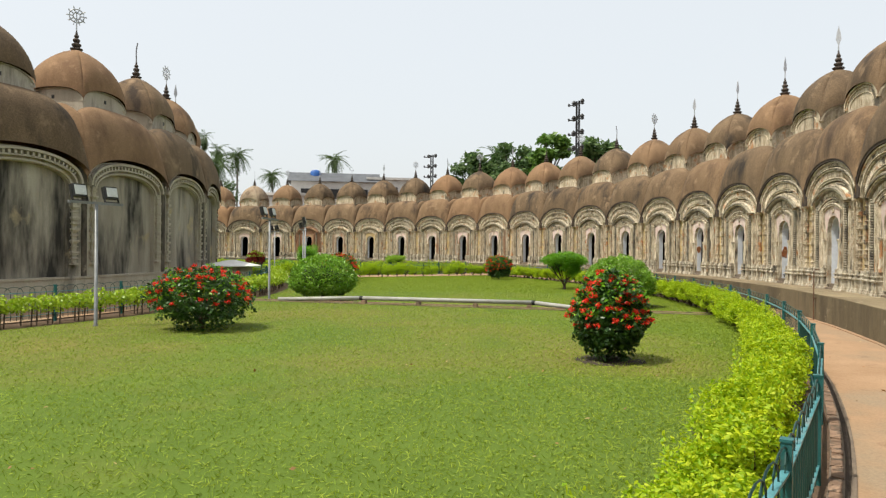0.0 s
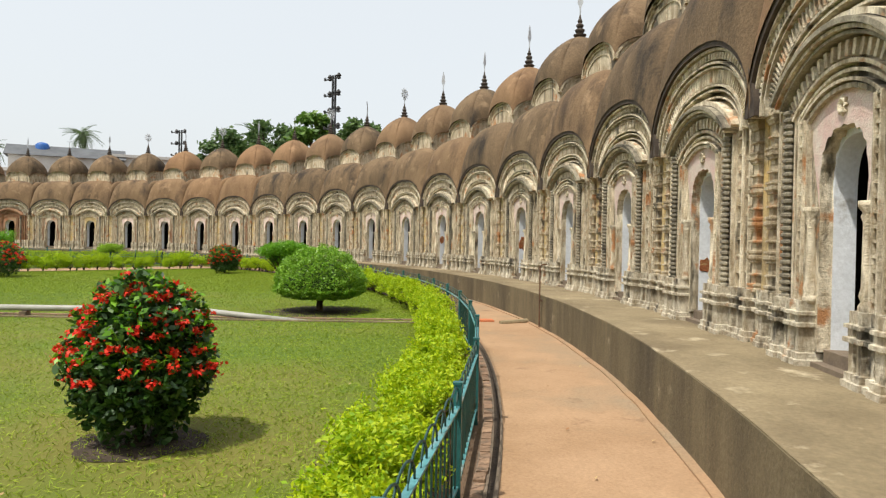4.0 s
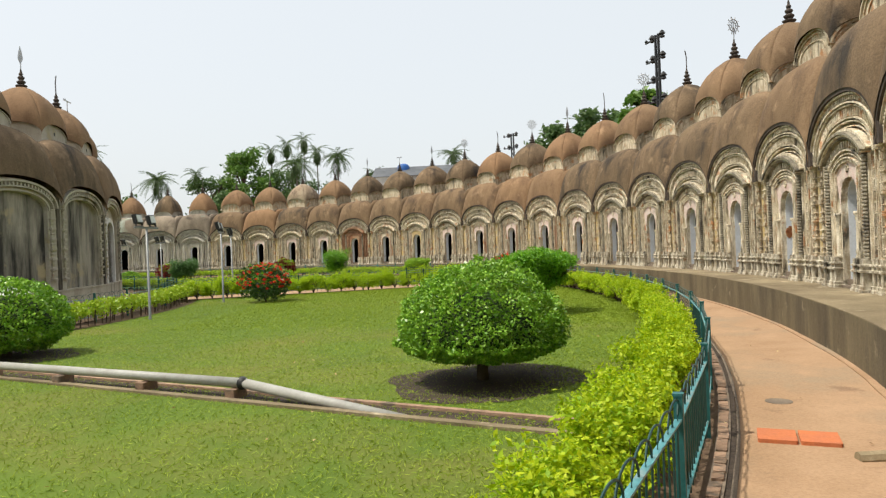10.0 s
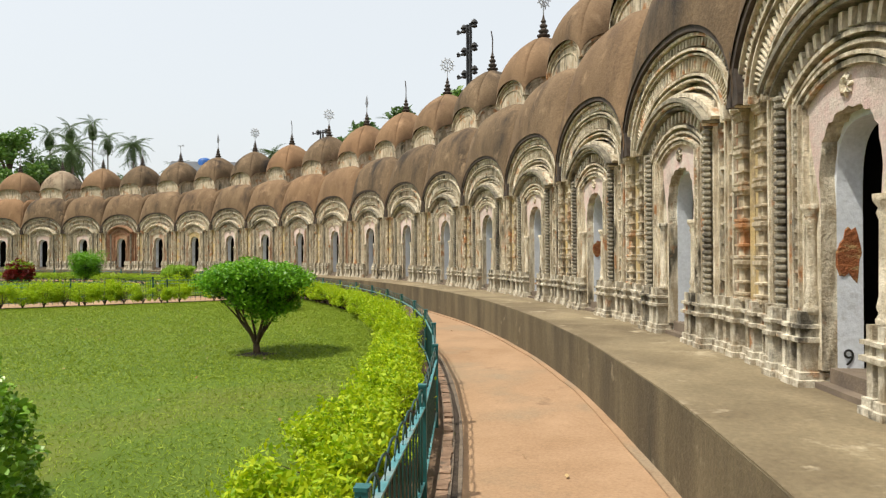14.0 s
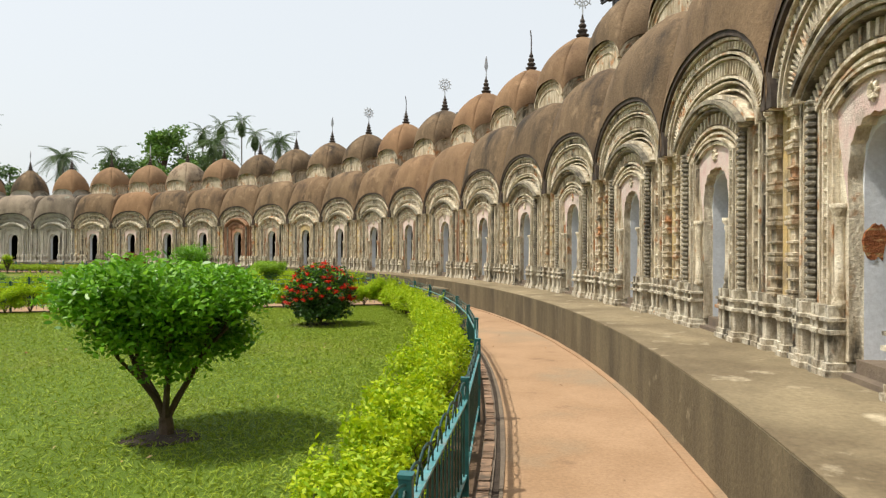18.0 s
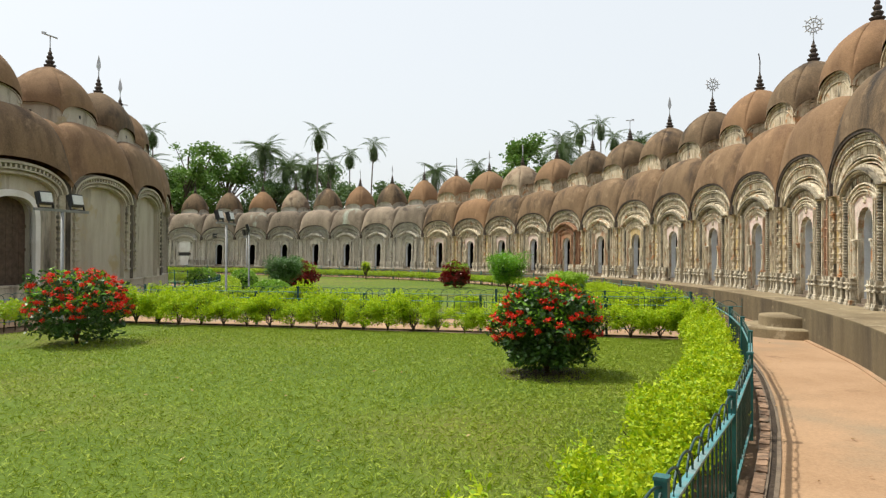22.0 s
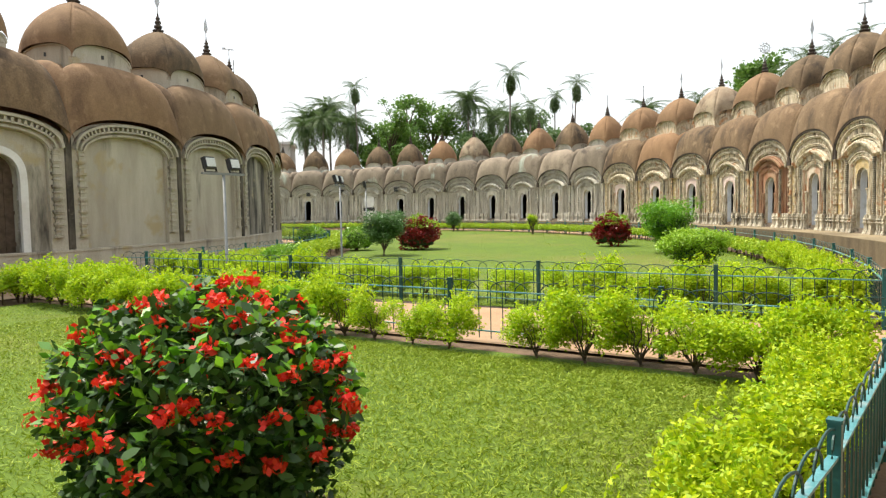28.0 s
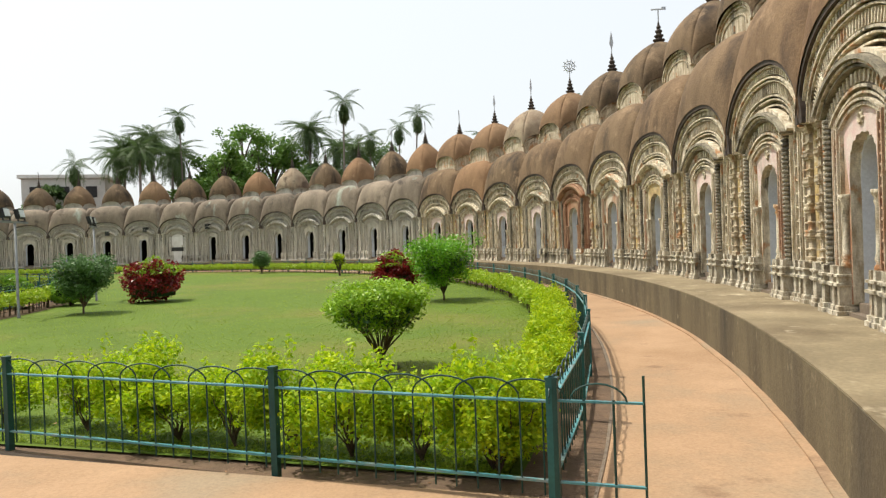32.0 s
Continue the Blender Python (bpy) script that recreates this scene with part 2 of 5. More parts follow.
M_STEEL = material("galvanised_pole", (0.27, 0.28, 0.28), (0.2, 0.21, 0.21), 5, 0.5, 0.15, metal=0.4)
M_BLACK = material("black_lamp_housing", (0.02, 0.02, 0.02), (0.035, 0.035, 0.035), 5, 0.5, 0.1)
M_LENS = material("lamp_glass", (0.62, 0.64, 0.62), (0.55, 0.57, 0.55), 5, 0.15, 0.0)
M_PIPE = material("grey_plastic_pipe", (0.40, 0.40, 0.37), (0.32, 0.31, 0.28), 4, 0.5, 0.1)
M_RUST = material("rusty_pipe", (0.16, 0.09, 0.05), (0.1, 0.06, 0.04), 8, 0.8, 0.3)
M_BARK = material("bark", (0.12, 0.085, 0.06), (0.07, 0.05, 0.035), 8, 0.95, 0.6, 50)
M_TRUNK = material("grey_palm_bark", (0.22, 0.19, 0.16), (0.15, 0.13, 0.11), 6, 0.95, 0.4)
M_HOUSE = material("cream_house_wall", (0.6, 0.58, 0.54), (0.5, 0.48, 0.45), 1, 0.9, 0.2)
M_TINROOF = material("grey_tin_roof", (0.13, 0.14, 0.15), (0.09, 0.095, 0.105), 1, 0.9, 0.2)
M_BLUE = material("blue_water_tank", (0.03, 0.12, 0.38), (0.03, 0.1, 0.3), 3, 0.5, 0.0)
L_HEDGE = leafy("yellow_green_hedge_leaf", (0.22, 0.40, 0.006), (0.56, 0.65, 0.010), 0.6, 0.4)
L_HEDGE_C = leafy("cross_hedge_leaf", (0.22, 0.40, 0.008), (0.55, 0.66, 0.014), 0.6, 0.45)
L_HEDGE_F = leafy("far_hedge_leaf", (0.26, 0.42, 0.02), (0.42, 0.52, 0.03))
L_HEDGE_D = leafy("green_hedge_leaf", (0.19, 0.36, 0.02), (0.36, 0.53, 0.035))
L_TOPI = leafy("topiary_leaf", (0.10, 0.26, 0.016), (0.30, 0.50, 0.045), 0.36, 0.25)
L_SHRUB = leafy("glossy_shrub_leaf", (0.075, 0.25, 0.010), (0.24, 0.48, 0.026), 0.40, 0.36)
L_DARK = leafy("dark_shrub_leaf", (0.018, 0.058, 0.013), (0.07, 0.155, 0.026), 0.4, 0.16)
L_FLOWER = leafy("scarlet_petal", (0.70, 0.015, 0.012), (0.86, 0.07, 0.02), 0.6, 0.25)
L_CROTON = leafy("crimson_leaf", (0.13, 0.008, 0.012), (0.27, 0.02, 0.016), 0.4)
L_PALM = leafy("palm_leaflet", (0.055, 0.105, 0.028), (0.11, 0.172, 0.052), 0.45)
L_TREE = leafy("tree_leaf", (0.07, 0.17, 0.02), (0.17, 0.29, 0.05))
L_FAR = leafy("far_tree_leaf", (0.065, 0.135, 0.04), (0.145, 0.225, 0.07))
L_GRASS = leafy("grass_blade", (0.180, 0.284, 0.014), (0.325, 0.400, 0.028), 0.65, 0.2)
L_GREYGREEN = leafy("grey_green_leaf", (0.05, 0.13, 0.03), (0.14, 0.26, 0.08), 0.45, 0.2)
L_DRY = leafy("dry_fallen_leaf", (0.30, 0.14, 0.05), (0.55, 0.42, 0.2), 0.6, 0.2)
# dark fill for bush cores: the shade between leaves, given as colour
M_CORE = material("inner_shade_core", (0.02, 0.035, 0.01), (0.03, 0.05, 0.014), 9, 0.95, 0.6)

# ---- shapes ----


class Geo:
    """Vertices and faces gathered before they become one mesh."""

    def __init__(self):
        self.v, self.f = [], []

    def add(self, v, f):
        o = len(self.v)
        self.v += [tuple(p) for p in v]
        self.f += [tuple(i + o for i in q) for q in f]
        return self

    def box(self, x0, x1, y0, y1, z0, z1, c=0.0):
        """A box; c takes off its upright front corners and top edge."""
        a = c
        ring = [(x0 + a, y0), (x1 - a, y0), (x1, y0 + a), (x1, y1), (x0, y1), (x0, y0 + a)] if c else [(x0, y0), (x1, y0), (x1, y1), (x0, y1)]
        k = len(ring)
        v = [(x, y, z0) for x, y in ring] + [(x, y, z1) for x, y in ring]
        f = [(i, (i + 1) % k, k + (i + 1) % k, k + i) for i in range(k)] + [tuple(range(k, 2 * k)), tuple(range(k - 1, -1, -1))]
        return self.add(v, f)

    def stack(self, x0, x1, y0, y1, levels):
        """One body of stacked mouldings: levels of (z0, z1, how far it stands out)."""
        v = []
        for z0, z1, o in levels:
            for z in (z0, z1):
                v += [(x0 - o, y0 - o, z), (x1 + o, y0 - o, z), (x1 + o, y1, z), (x0 - o, y1, z)]
        k = len(levels) * 2
        f = [(4 * j + i, 4 * j + (i + 1) % 4, 4 * j + 4 + (i + 1) % 4, 4 * j + 4 + i) for j in range(k - 1) for i in range(4)]
        return self.add(v, f + [(3, 2, 1, 0), tuple(4 * k - 4 + i for i in range(4))])

    def lathe(self, prof, n=10, x=0.0, y=0.0, rot=0.0):
        v = [(x + r * math.cos(rot + 2 * math.pi * i / n), y + r * math.sin(rot + 2 * math.pi * i / n), z) for r, z in prof for i in range(n)]
        f = [(j * n + i, j * n + (i + 1) % n, (j + 1) * n + (i + 1) % n, (j + 1) * n + i) for j in range(len(prof) - 1) for i in range(n)]
        f += [tuple(range(n - 1, -1, -1)), tuple((len(prof) - 1) * n + i for i in range(n))]
        return self.add(v, f)

    def tube(self, pts, r, n=6, taper=1.0):
        pts = [Vector(p) for p in pts]
        v, k = [], len(pts)
        for j, p in enumerate(pts):
            d = (pts[min(j + 1, k - 1)] - pts[max(j - 1, 0)]).normalized()
            a = d.orthogonal().normalized() if abs(d.z) > 0.95 else d.cross(Vector((0, 0, 1))).normalized()
            b = d.cross(a)
            q = r * (1 + (taper - 1) * j / max(k - 1, 1))
            v += [p + a * (q * math.cos(2 * math.pi * i / n)) + b * (q * math.sin(2 * math.pi * i / n)) for i in range(n)]
        f = [(j * n + i, j * n + (i + 1) % n, (j + 1) * n + (i + 1) % n, (j + 1) * n + i) for j in range(k - 1) for i in range(n)]
        f += [tuple(range(n - 1, -1, -1)), tuple((k - 1) * n + i for i in range(n))]
        return self.add(v, f)

    def band(self, curve, off0, off1, y0, y1):
        """A raised band that follows a curve of (x, z), between two offsets along its normal, from y0 in front to y1."""
        k = len(curve)
        v = []
        for j, (x, z) in enumerate(curve):
            xa, za = curve[max(j - 1, 0)]
            xb, zb = curve[min(j + 1, k - 1)]
            d = math.hypot(xb - xa, zb - za)
            nx, nz = -(zb - za) / d, (xb - xa) / d
            v += [(x + nx * o, y, z + nz * o) for o, y in ((off0, y1), (off0, y0), (off1, y0), (off1, y1))]
        f = [(4 * j + i, 4 * j + (i + 1) % 4, 4 * j + 4 + (i + 1) % 4, 4 * j + 4 + i) for j in range(k - 1) for i in range(4)]
        f += [(0, 1, 2, 3), tuple(4 * (k - 1) + i for i in (3, 2, 1, 0))]
        return self.add(v, f)

    def mesh(self, name, mat, smooth=False, weld=False):
        me = bpy.data.meshes.new(name)
        me.from_pydata(self.v, [], self.f)
        bm = bmesh.new()
        bm.from_mesh(me)
        if weld:
            bmesh.ops.remove_doubles(bm, verts=bm.verts, dist=0.0015)
        bmesh.ops.recalc_face_normals(bm, faces=bm.faces)
        bm.to_mesh(me)
        bm.free()
        me.materials.append(mat)
        if smooth:
            me.shade_smooth()
        return me


def part(name, me, parent, label="", m=None):
    """One mesh as an object under a thing or a part."""
    ob = new(name, me)
    ob.parent = parent
    if m is not None:
        ob.matrix_basis = m
    return tagged(ob, label)


def thing(name, label, category, group="", kind="", m=None, me=None):
    ob = new(name, me)
    if m is not None:
        ob.matrix_basis = m
    return tagged(ob, label, category, group, kind)


def polar(r, deg, z=0.0):
    return r * math.cos(radians(deg)), r * math.sin(radians(deg)), z


def facing_in(r, deg, z=0.0):
    """A pose on the ring whose y axis points outward."""
    x, y, _ = polar(r, deg)
    return pose(x, y, z, 0, 0, deg - 90)


def facing_out(r, deg, z=0.0):
    x, y, _ = polar(r, deg)
    return pose(x, y, z, 0, 0, deg + 90)


def ring(name, mat, r0, r1, a0, a1, z, thick=0.0, step=1.0, wob=0.0):
    """A flat strip of a ring between two radii and two angles; thick lets it reach down."""
    g = Geo()
    k = max(2, int(abs(a1 - a0) / step) + 1)
    v = []
    for i in range(k + 1):
        a = a0 + (a1 - a0) * i / k
        w = wob * (noise.noise((a * 0.35, r0, 0)) + 0.4 * noise.noise((a * 1.1, r0, 5))) if wob else 0
        v += [polar(r0 + w, a, z), polar(r1, a, z), polar(r1, a, z - thick), polar(r0 + w, a, z - thick)]
    f = []
    for i in range(k):
        b = 4 * i
        f.append((b, b + 4, b + 5, b + 1))
        if thick:
            f += [(b + 1, b + 5, b + 6, b + 2), (b + 3, b + 7, b + 4, b)]
    if thick:
        f += [(0, 1, 2, 3), (4 * k + 3, 4 * k + 2, 4 * k + 1, 4 * k)]
    me = g.add(v, f).mesh(name, mat, True)
    me.set_sharp_from_angle(angle=radians(35))
    return me

# ---- ground, path, platform ----
STEP = 360 / 76          # one temple of the outer ring
R_DOOR, R_EDGE, H_PLAT = 39.2, 38.07, 0.61
A0, A_CROSS0, A_CROSS1, A1 = -150.0, -33.75, -29.2, 140.0


def structure(name, me, label, category):
    return thing(name, label, category, kind="structure", me=me)


g = Geo()
g.add([(-900, -900, -0.02), (900, -900, -0.02), (900, 900, -0.02), (-900, 900, -0.02)], [(0, 1, 2, 3)])
structure("ground", g.mesh("ground", M_SOIL), "bare brown earth around the temples", "ground")
structure("lawn", ring("lawn", M_LAWN, 23.3, 36.2, A0, A_CROSS0 - 0.6, 0.0), "mown green lawn ringed by hedges", "lawn")
structure("lawn_beyond", ring("lawn_beyond", M_LAWN, 23.3, 36.2, A_CROSS1 + 0.5, A1, 0.0), "mown green lawn beyond the cross path", "lawn")
structure("soil_strip", ring("soil_strip", M_SOIL, 36.2, 36.69, A0, A_CROSS0, 0.004), "strip of dry soil under the fence", "soil")
structure("soil_strip_beyond", ring("soil_strip_beyond", M_SOIL, 36.2, 36.69, A_CROSS1, A1, 0.004), "strip of dry soil under the fence", "soil")
structure("path", ring("path", M_PATH, 36.70, R_EDGE + 0.2, -185, 175, 0.012), "curved walk of pinkish worn concrete", "path")
structure("cross_path", ring("cross_path", M_PATH, 20.0, 36.70, A_CROSS0, A_CROSS1, 0.012, step=0.9), "cross path of pinkish concrete between fences", "path")
structure("inner_path", ring("inner_path", M_PATH, 19.9, 22.3, -185, 175, 0.008), "walk of pinkish concrete around the inner temples", "path")
structure("gutter", ring("gutter", M_KERB, 36.685, 36.715, A0, A_CROSS0 - 0.1, 0.022, 0.06, 0.6, 0.02), "grey mortar lip of the gutter", "kerb")
structure("gutter_beyond", ring("gutter_beyond", M_KERB, 36.685, 36.715, A_CROSS1, A1, 0.022, 0.06, 0.6, 0.02), "grey mortar lip of the gutter", "kerb")
structure("platform_top", ring("platform_top", M_PLATFORM, R_EDGE + 0.012, 39.6, -185, 175, H_PLAT, 0.012, 0.25, 0.016), "stained concrete platform before the temples", "platform")
structure("platform_face", ring("platform_face", M_FACE, R_EDGE + 0.006, R_EDGE + 0.4, -185, 175, H_PLAT - 0.010, 0.62, 0.25, 0.016), "dark streaked face of the platform", "platform")
structure("platform_fillet", ring("platform_fillet", M_PATH, R_EDGE - 0.07, R_EDGE + 0.05, -185, 175, 0.03, 0.05, 0.25, 0.03), "cement fillet along the platform's foot", "kerb")

# ---- the outer temples ----


def arch_curve(h, zs, rise, n=24, p=2.3, e=0.5):
    """A rounded arch from left foot to right foot."""
    out = []
    for i in range(n + 1):
        u = -math.cos(math.pi * i / n)
        out.append((h * u, zs + rise * (1 - abs(u) ** p) ** e))
    return out


def door_curve(h, z0, zs, apex, cusps=0, n=24):
    """A doorway's outline: left jamb, pointed arch (with cusps), right jamb."""
    left = [(-h, z0 + (zs - z0) * i / 4) for i in range(4)]
    arch = []
    for i in range(n + 1):
        t = i / n
        s = abs(2 * t - 1)
        x = math.copysign(1, t - 0.5) * h * math.sin(s * math.pi / 2) ** 0.9 if s else 0.0
        z = zs + (apex - zs) * (1 - s ** 2.1) ** 0.62
        if cusps:
            b = 0.028 * abs(math.sin(t * math.pi * cusps))
            x, z = x * (1 + b / h), z + b
        arch.append((x, z))
    return left + arch + [(x * -1, z) for x, z in reversed(left)]


def outline_like(curve, h, zs, rise, z0):
    """The points of a wide arched outline matched one by one to a doorway's outline."""
    k, res = len(curve), []
    top = arch_curve(h, zs, rise, k - 9)
    for i in range(k):
        if i < 4:
            res.append((-h, z0 + (zs - z0) * i / 4))
        elif i >= k - 4:
            res.append((h, z0 + (zs - z0) * (k - 1 - i) / 4))
        else:
            res.append(top[i - 4])
    return res


def sheet(inner, outer, y):
    k = len(inner)
    v = [(x, y, z) for x, z in inner] + [(x, y, z) for x, z in outer]
    return v, [(i, i + 1, k + i + 1, k + i) for i in range(k - 1)]


def panel_strip_mesh(w, z0, z1, mat, tall=1.05, rib=0.011):
    """A narrow upright strip of little framed squares between two ribs."""
    g = Geo().box(-w / 2, w / 2, 0.095, 0.2, z0, z1)
    n = int((z1 - z0) / (w * tall))
    h = (z1 - z0) / n
    for s in (-1, 1):
        g.box(s * w / 2 - rib, s * w / 2 + rib, 0.02, 0.1, z0, z1)
    for i in range(n + 1):
        g.box(-w / 2, w / 2, 0.03, 0.1, z0 + i * h - 0.012, z0 + i * h + 0.012)
    for i in range(n):
        if i % 3 == 0:
            g.box(-w * 0.2, w * 0.2, 0.06, 0.1, z0 + (i + 0.22) * h, z0 + (i + 0.78) * h, 0.008)
    return g.mesh("panel_strip", mat)


def ringed_mesh(r, z0, z1, pitch, mat, n=7):
    prof, z = [(r * 0.6, z0)], z0
    while z < z1 - pitch * 0.5:
        prof += [(r * 0.68, z + pitch * 0.05), (r * 1.1, z + pitch * 0.28), (r * 1.1, z + pitch * 0.62), (r * 0.68, z + pitch * 0.9)]
        z += pitch
    return Geo().lathe(prof, n).mesh("colonette", mat)


def pilaster_mesh(z0, z1, mat):
    """A stacked pilaster: blocks, fillets and short plain lengths."""
    n = 5
    h = (z1 - z0) / n
    lv = []
    for i in range(n):
        z = z0 + i * h
        lv += [(z, z + 0.03, 0.022), (z + 0.034, z + 0.05, 0.006), (z + 0.054, z + 0.075, 0.016), (z + 0.08, z + h * 0.47, -0.016), (z + h * 0.49, z + h * 0.54, 0.008), (z + h * 0.56, z + h * 0.86, -0.018), (z + h * 0.88, z + h * 0.93, 0.004)]
    lv += [(z1, z1 + 0.03, 0.02), (z1 + 0.035, z1 + 0.06, 0.03), (z1 + 0.065, z1 + 0.08, 0.01)]
    return Geo().stack(-0.072, 0.072, 0.0, 0.2, lv).mesh("pilaster", mat)


FOOT = ((0.0, 0.045, 0.024), (0.05, 0.10, 0.008), (0.105, 0.30, -0.012), (0.31, 0.34, 0.018), (0.345, 0.40, -0.006), (0.405, 0.43, 0.014), (0.435, 0.52, -0.012))


def foot_mesh(spans, mat, name="plinth"):
    """The moulded bases under the strips on one side of the door."""
    g = Geo()
    for x0, x1, d in spans:
        g.stack(x0, x1, -d, 0.3, FOOT)
    return g.mesh(name, mat)


def patch_mesh(w, h, seed):
    """A ragged patch of bared brick, facing -y."""
    rim = []
    for i in range(18):
        a = 2 * math.pi * i / 18
        q = 1 + 0.55 * noise.noise((math.cos(a) * 1.7, math.sin(a) * 1.7, seed * 3.3))
        rim.append((w / 2 * q * math.cos(a), h / 2 * q * math.sin(a)))
    v = [(x, 0.01, z) for x, z in rim] + [(x * 0.93, -0.004, z * 0.93) for x, z in rim] + [(0, -0.001, 0)]
    f = [(i, (i + 1) % 18, 18 + (i + 1) % 18, 18 + i) for i in range(18)] + [(18 + i, 18 + (i + 1) % 18, 36) for i in range(18)]
    return Geo().add(v, f).mesh("brick_patch", M_REDBRICK)


def rosette_mesh():
    g = Geo()
    for i in range(8):
        a = 2 * math.pi * i / 8
        c, n_ = (0.048 * math.cos(a), 0.048 * math.sin(a)), (math.cos(a), math.sin(a))
        v = []
        for u, w_, y in ((-0.03, 0.006, 0.0), (0.0, 0.018, -0.018), (0.03, 0.004, -0.004)):
            for s in (-1, 1):
                v.append((c[0] + n_[0] * u - n_[1] * w_ * s, y, c[1] + n_[1] * u + n_[0] * w_ * s))
        v += [(x, 0.02, z) for x, y, z in v]
        g.add(v, [(0, 1, 3, 2), (2, 3, 5, 4), (0, 2, 8, 6), (2, 4, 10, 8), (1, 3, 9, 7), (3, 5, 11, 9), (4, 5, 11, 10), (0, 1, 7, 6)])
    return g.mesh("rosette", M_TRIM)


def chala_mesh(name, hw, hd, ze, rise, tw, zt, mat, n=14, m=9, p=2.3, dome=False, full=0.78, ridge=None):
    """A four-sided curved roof: bowed eaves drawn up to a small square top, or to a long flat one of half-length ridge. The eave's bow follows an arch."""
    g = Geo()
    rx = ridge or tw
    for s in range(4):
        v = []
        c, sn = math.cos(s * math.pi / 2), math.sin(s * math.pi / 2)
        tx, ty = (rx, tw) if s % 2 == 0 else (tw, rx)
        for j in range(m + 1):
            b = j / m
            for i in range(n + 1):
                a = -math.cos(math.pi * i / n)
                e = ze + rise * (1 - min(1, abs(a)) ** p) ** 0.5
                side, dist = (hw, hd) if s % 2 == 0 else (hd, hw)
                # the plan shrinks late for a full body, and a dome grows round towards its top
                k = (1 - b ** 2.0) ** full if dome else 1 - b ** 1.9
                x = a * (tx + (side - tx) * k)
                y = -(ty + (dist - ty) * k)
                if dome:
                    q = 1.09 / (1 + abs(a) ** 4.0) ** 0.25
                    q = 1 + (q - 1) * (0.45 + 0.5 * b)
                    x, y = x * q, y * q
                else:
                    q = 1 - 0.03 * abs(a) ** 4 * math.sin(math.pi * b)
                    x, y = x * q, y * q
                    e -= abs(a) ** 4 * math.sin(math.pi * min(1.0, b)) * (1 - b)
                z = e + (zt - e) * (b ** 0.94 if dome else math.sin(b * math.pi / 2) ** 0.92)
                if ridge:
                    z -= 0.3 * abs(a) ** 4 * b
                v.append((x * c - y * sn, x * sn + y * c, z))
        w = n + 1
        if ridge:
            v.append((0, 0, zt))
            g.add(v[m * w:], [(i, i + 1, w) for i in range(n)])
            v.pop()
        g.add(v, [(j * w + i, j * w + i + 1, (j + 1) * w + i + 1, (j + 1) * w + i) for j in range(m) for i in range(n)])
    if not ridge:
        g.add([(-tw, -tw, zt), (tw, -tw, zt), (tw, tw, zt), (-tw, tw, zt)], [(0, 1, 2, 3)])
    me = g.mesh(name, mat)
    bm = bmesh.new()
    bm.from_mesh(me)
    bmesh.ops.remove_doubles(bm, verts=bm.verts, dist=0.004)
    bmesh.ops.recalc_face_normals(bm, faces=bm.faces)
    bm.to_mesh(me)
    bm.free()
    me.shade_smooth()
    return me


def drum_meshes(h, zs, rise, z0, mat, plain=False):
    """The square upper storey and one of its bowed gables, which faces -y."""
    small = arch_curve(h, zs, rise, 16)
    g = Geo()
    for s in range(4):
        c, sn = math.cos(s * math.pi / 2), math.sin(s * math.pi / 2)
        v = [(x, -h, z) for x, z in small] + [(x, -h, z0) for x, z in small]
        g.add([(x * c - y * sn, x * sn + y * c, z) for x, y, z in v], [(i, i + 1, 17 + i + 1, 17 + i) for i in range(16)])
    me = g.mesh("drum", mat)
    bm = bmesh.new()
    bm.from_mesh(me)
    bmesh.ops.remove_doubles(bm, verts=bm.verts, dist=0.002)
    bm.to_mesh(me)
    bm.free()
    k = Geo().band(small, -0.015, 0.03, -h - 0.055, -h + 0.1).band(small, -0.085, -0.06, -h - 0.03, -h + 0.1).band(arch_curve(h * 0.72, zs, rise * 0.6, 16), -0.022, 0.0, -h - 0.02, -h + 0.1)
    if plain:
        k = Geo().band(small, -0.012, 0.02, -h - 0.03, -h + 0.1)
        return me, k.mesh("gable", mat)
    k.box(-0.03, 0.03, -h - 0.012, -h + 0.05, zs - 0.03, zs + 0.13)
    return me, k.mesh("gable", mat)


def spire_mesh(z):
    prof = [(0.16, z - 0.06), (0.17, z), (0.09, z + 0.03), (0.14, z + 0.07), (0.15, z + 0.10), (0.07, z + 0.13), (0.11, z + 0.18), (0.115, z + 0.21), (0.055, z + 0.25), (0.085, z + 0.30), (0.085, z + 0.33), (0.04, z + 0.37), (0.06, z + 0.42), (0.03, z + 0.47), (0.012, z + 0.58)]
    prof = [(r * 1.15, z + (q - z) * 1.12) for r, q in prof]
    return Geo().lathe(prof, 10).mesh("spire", M_SPIRE, False)


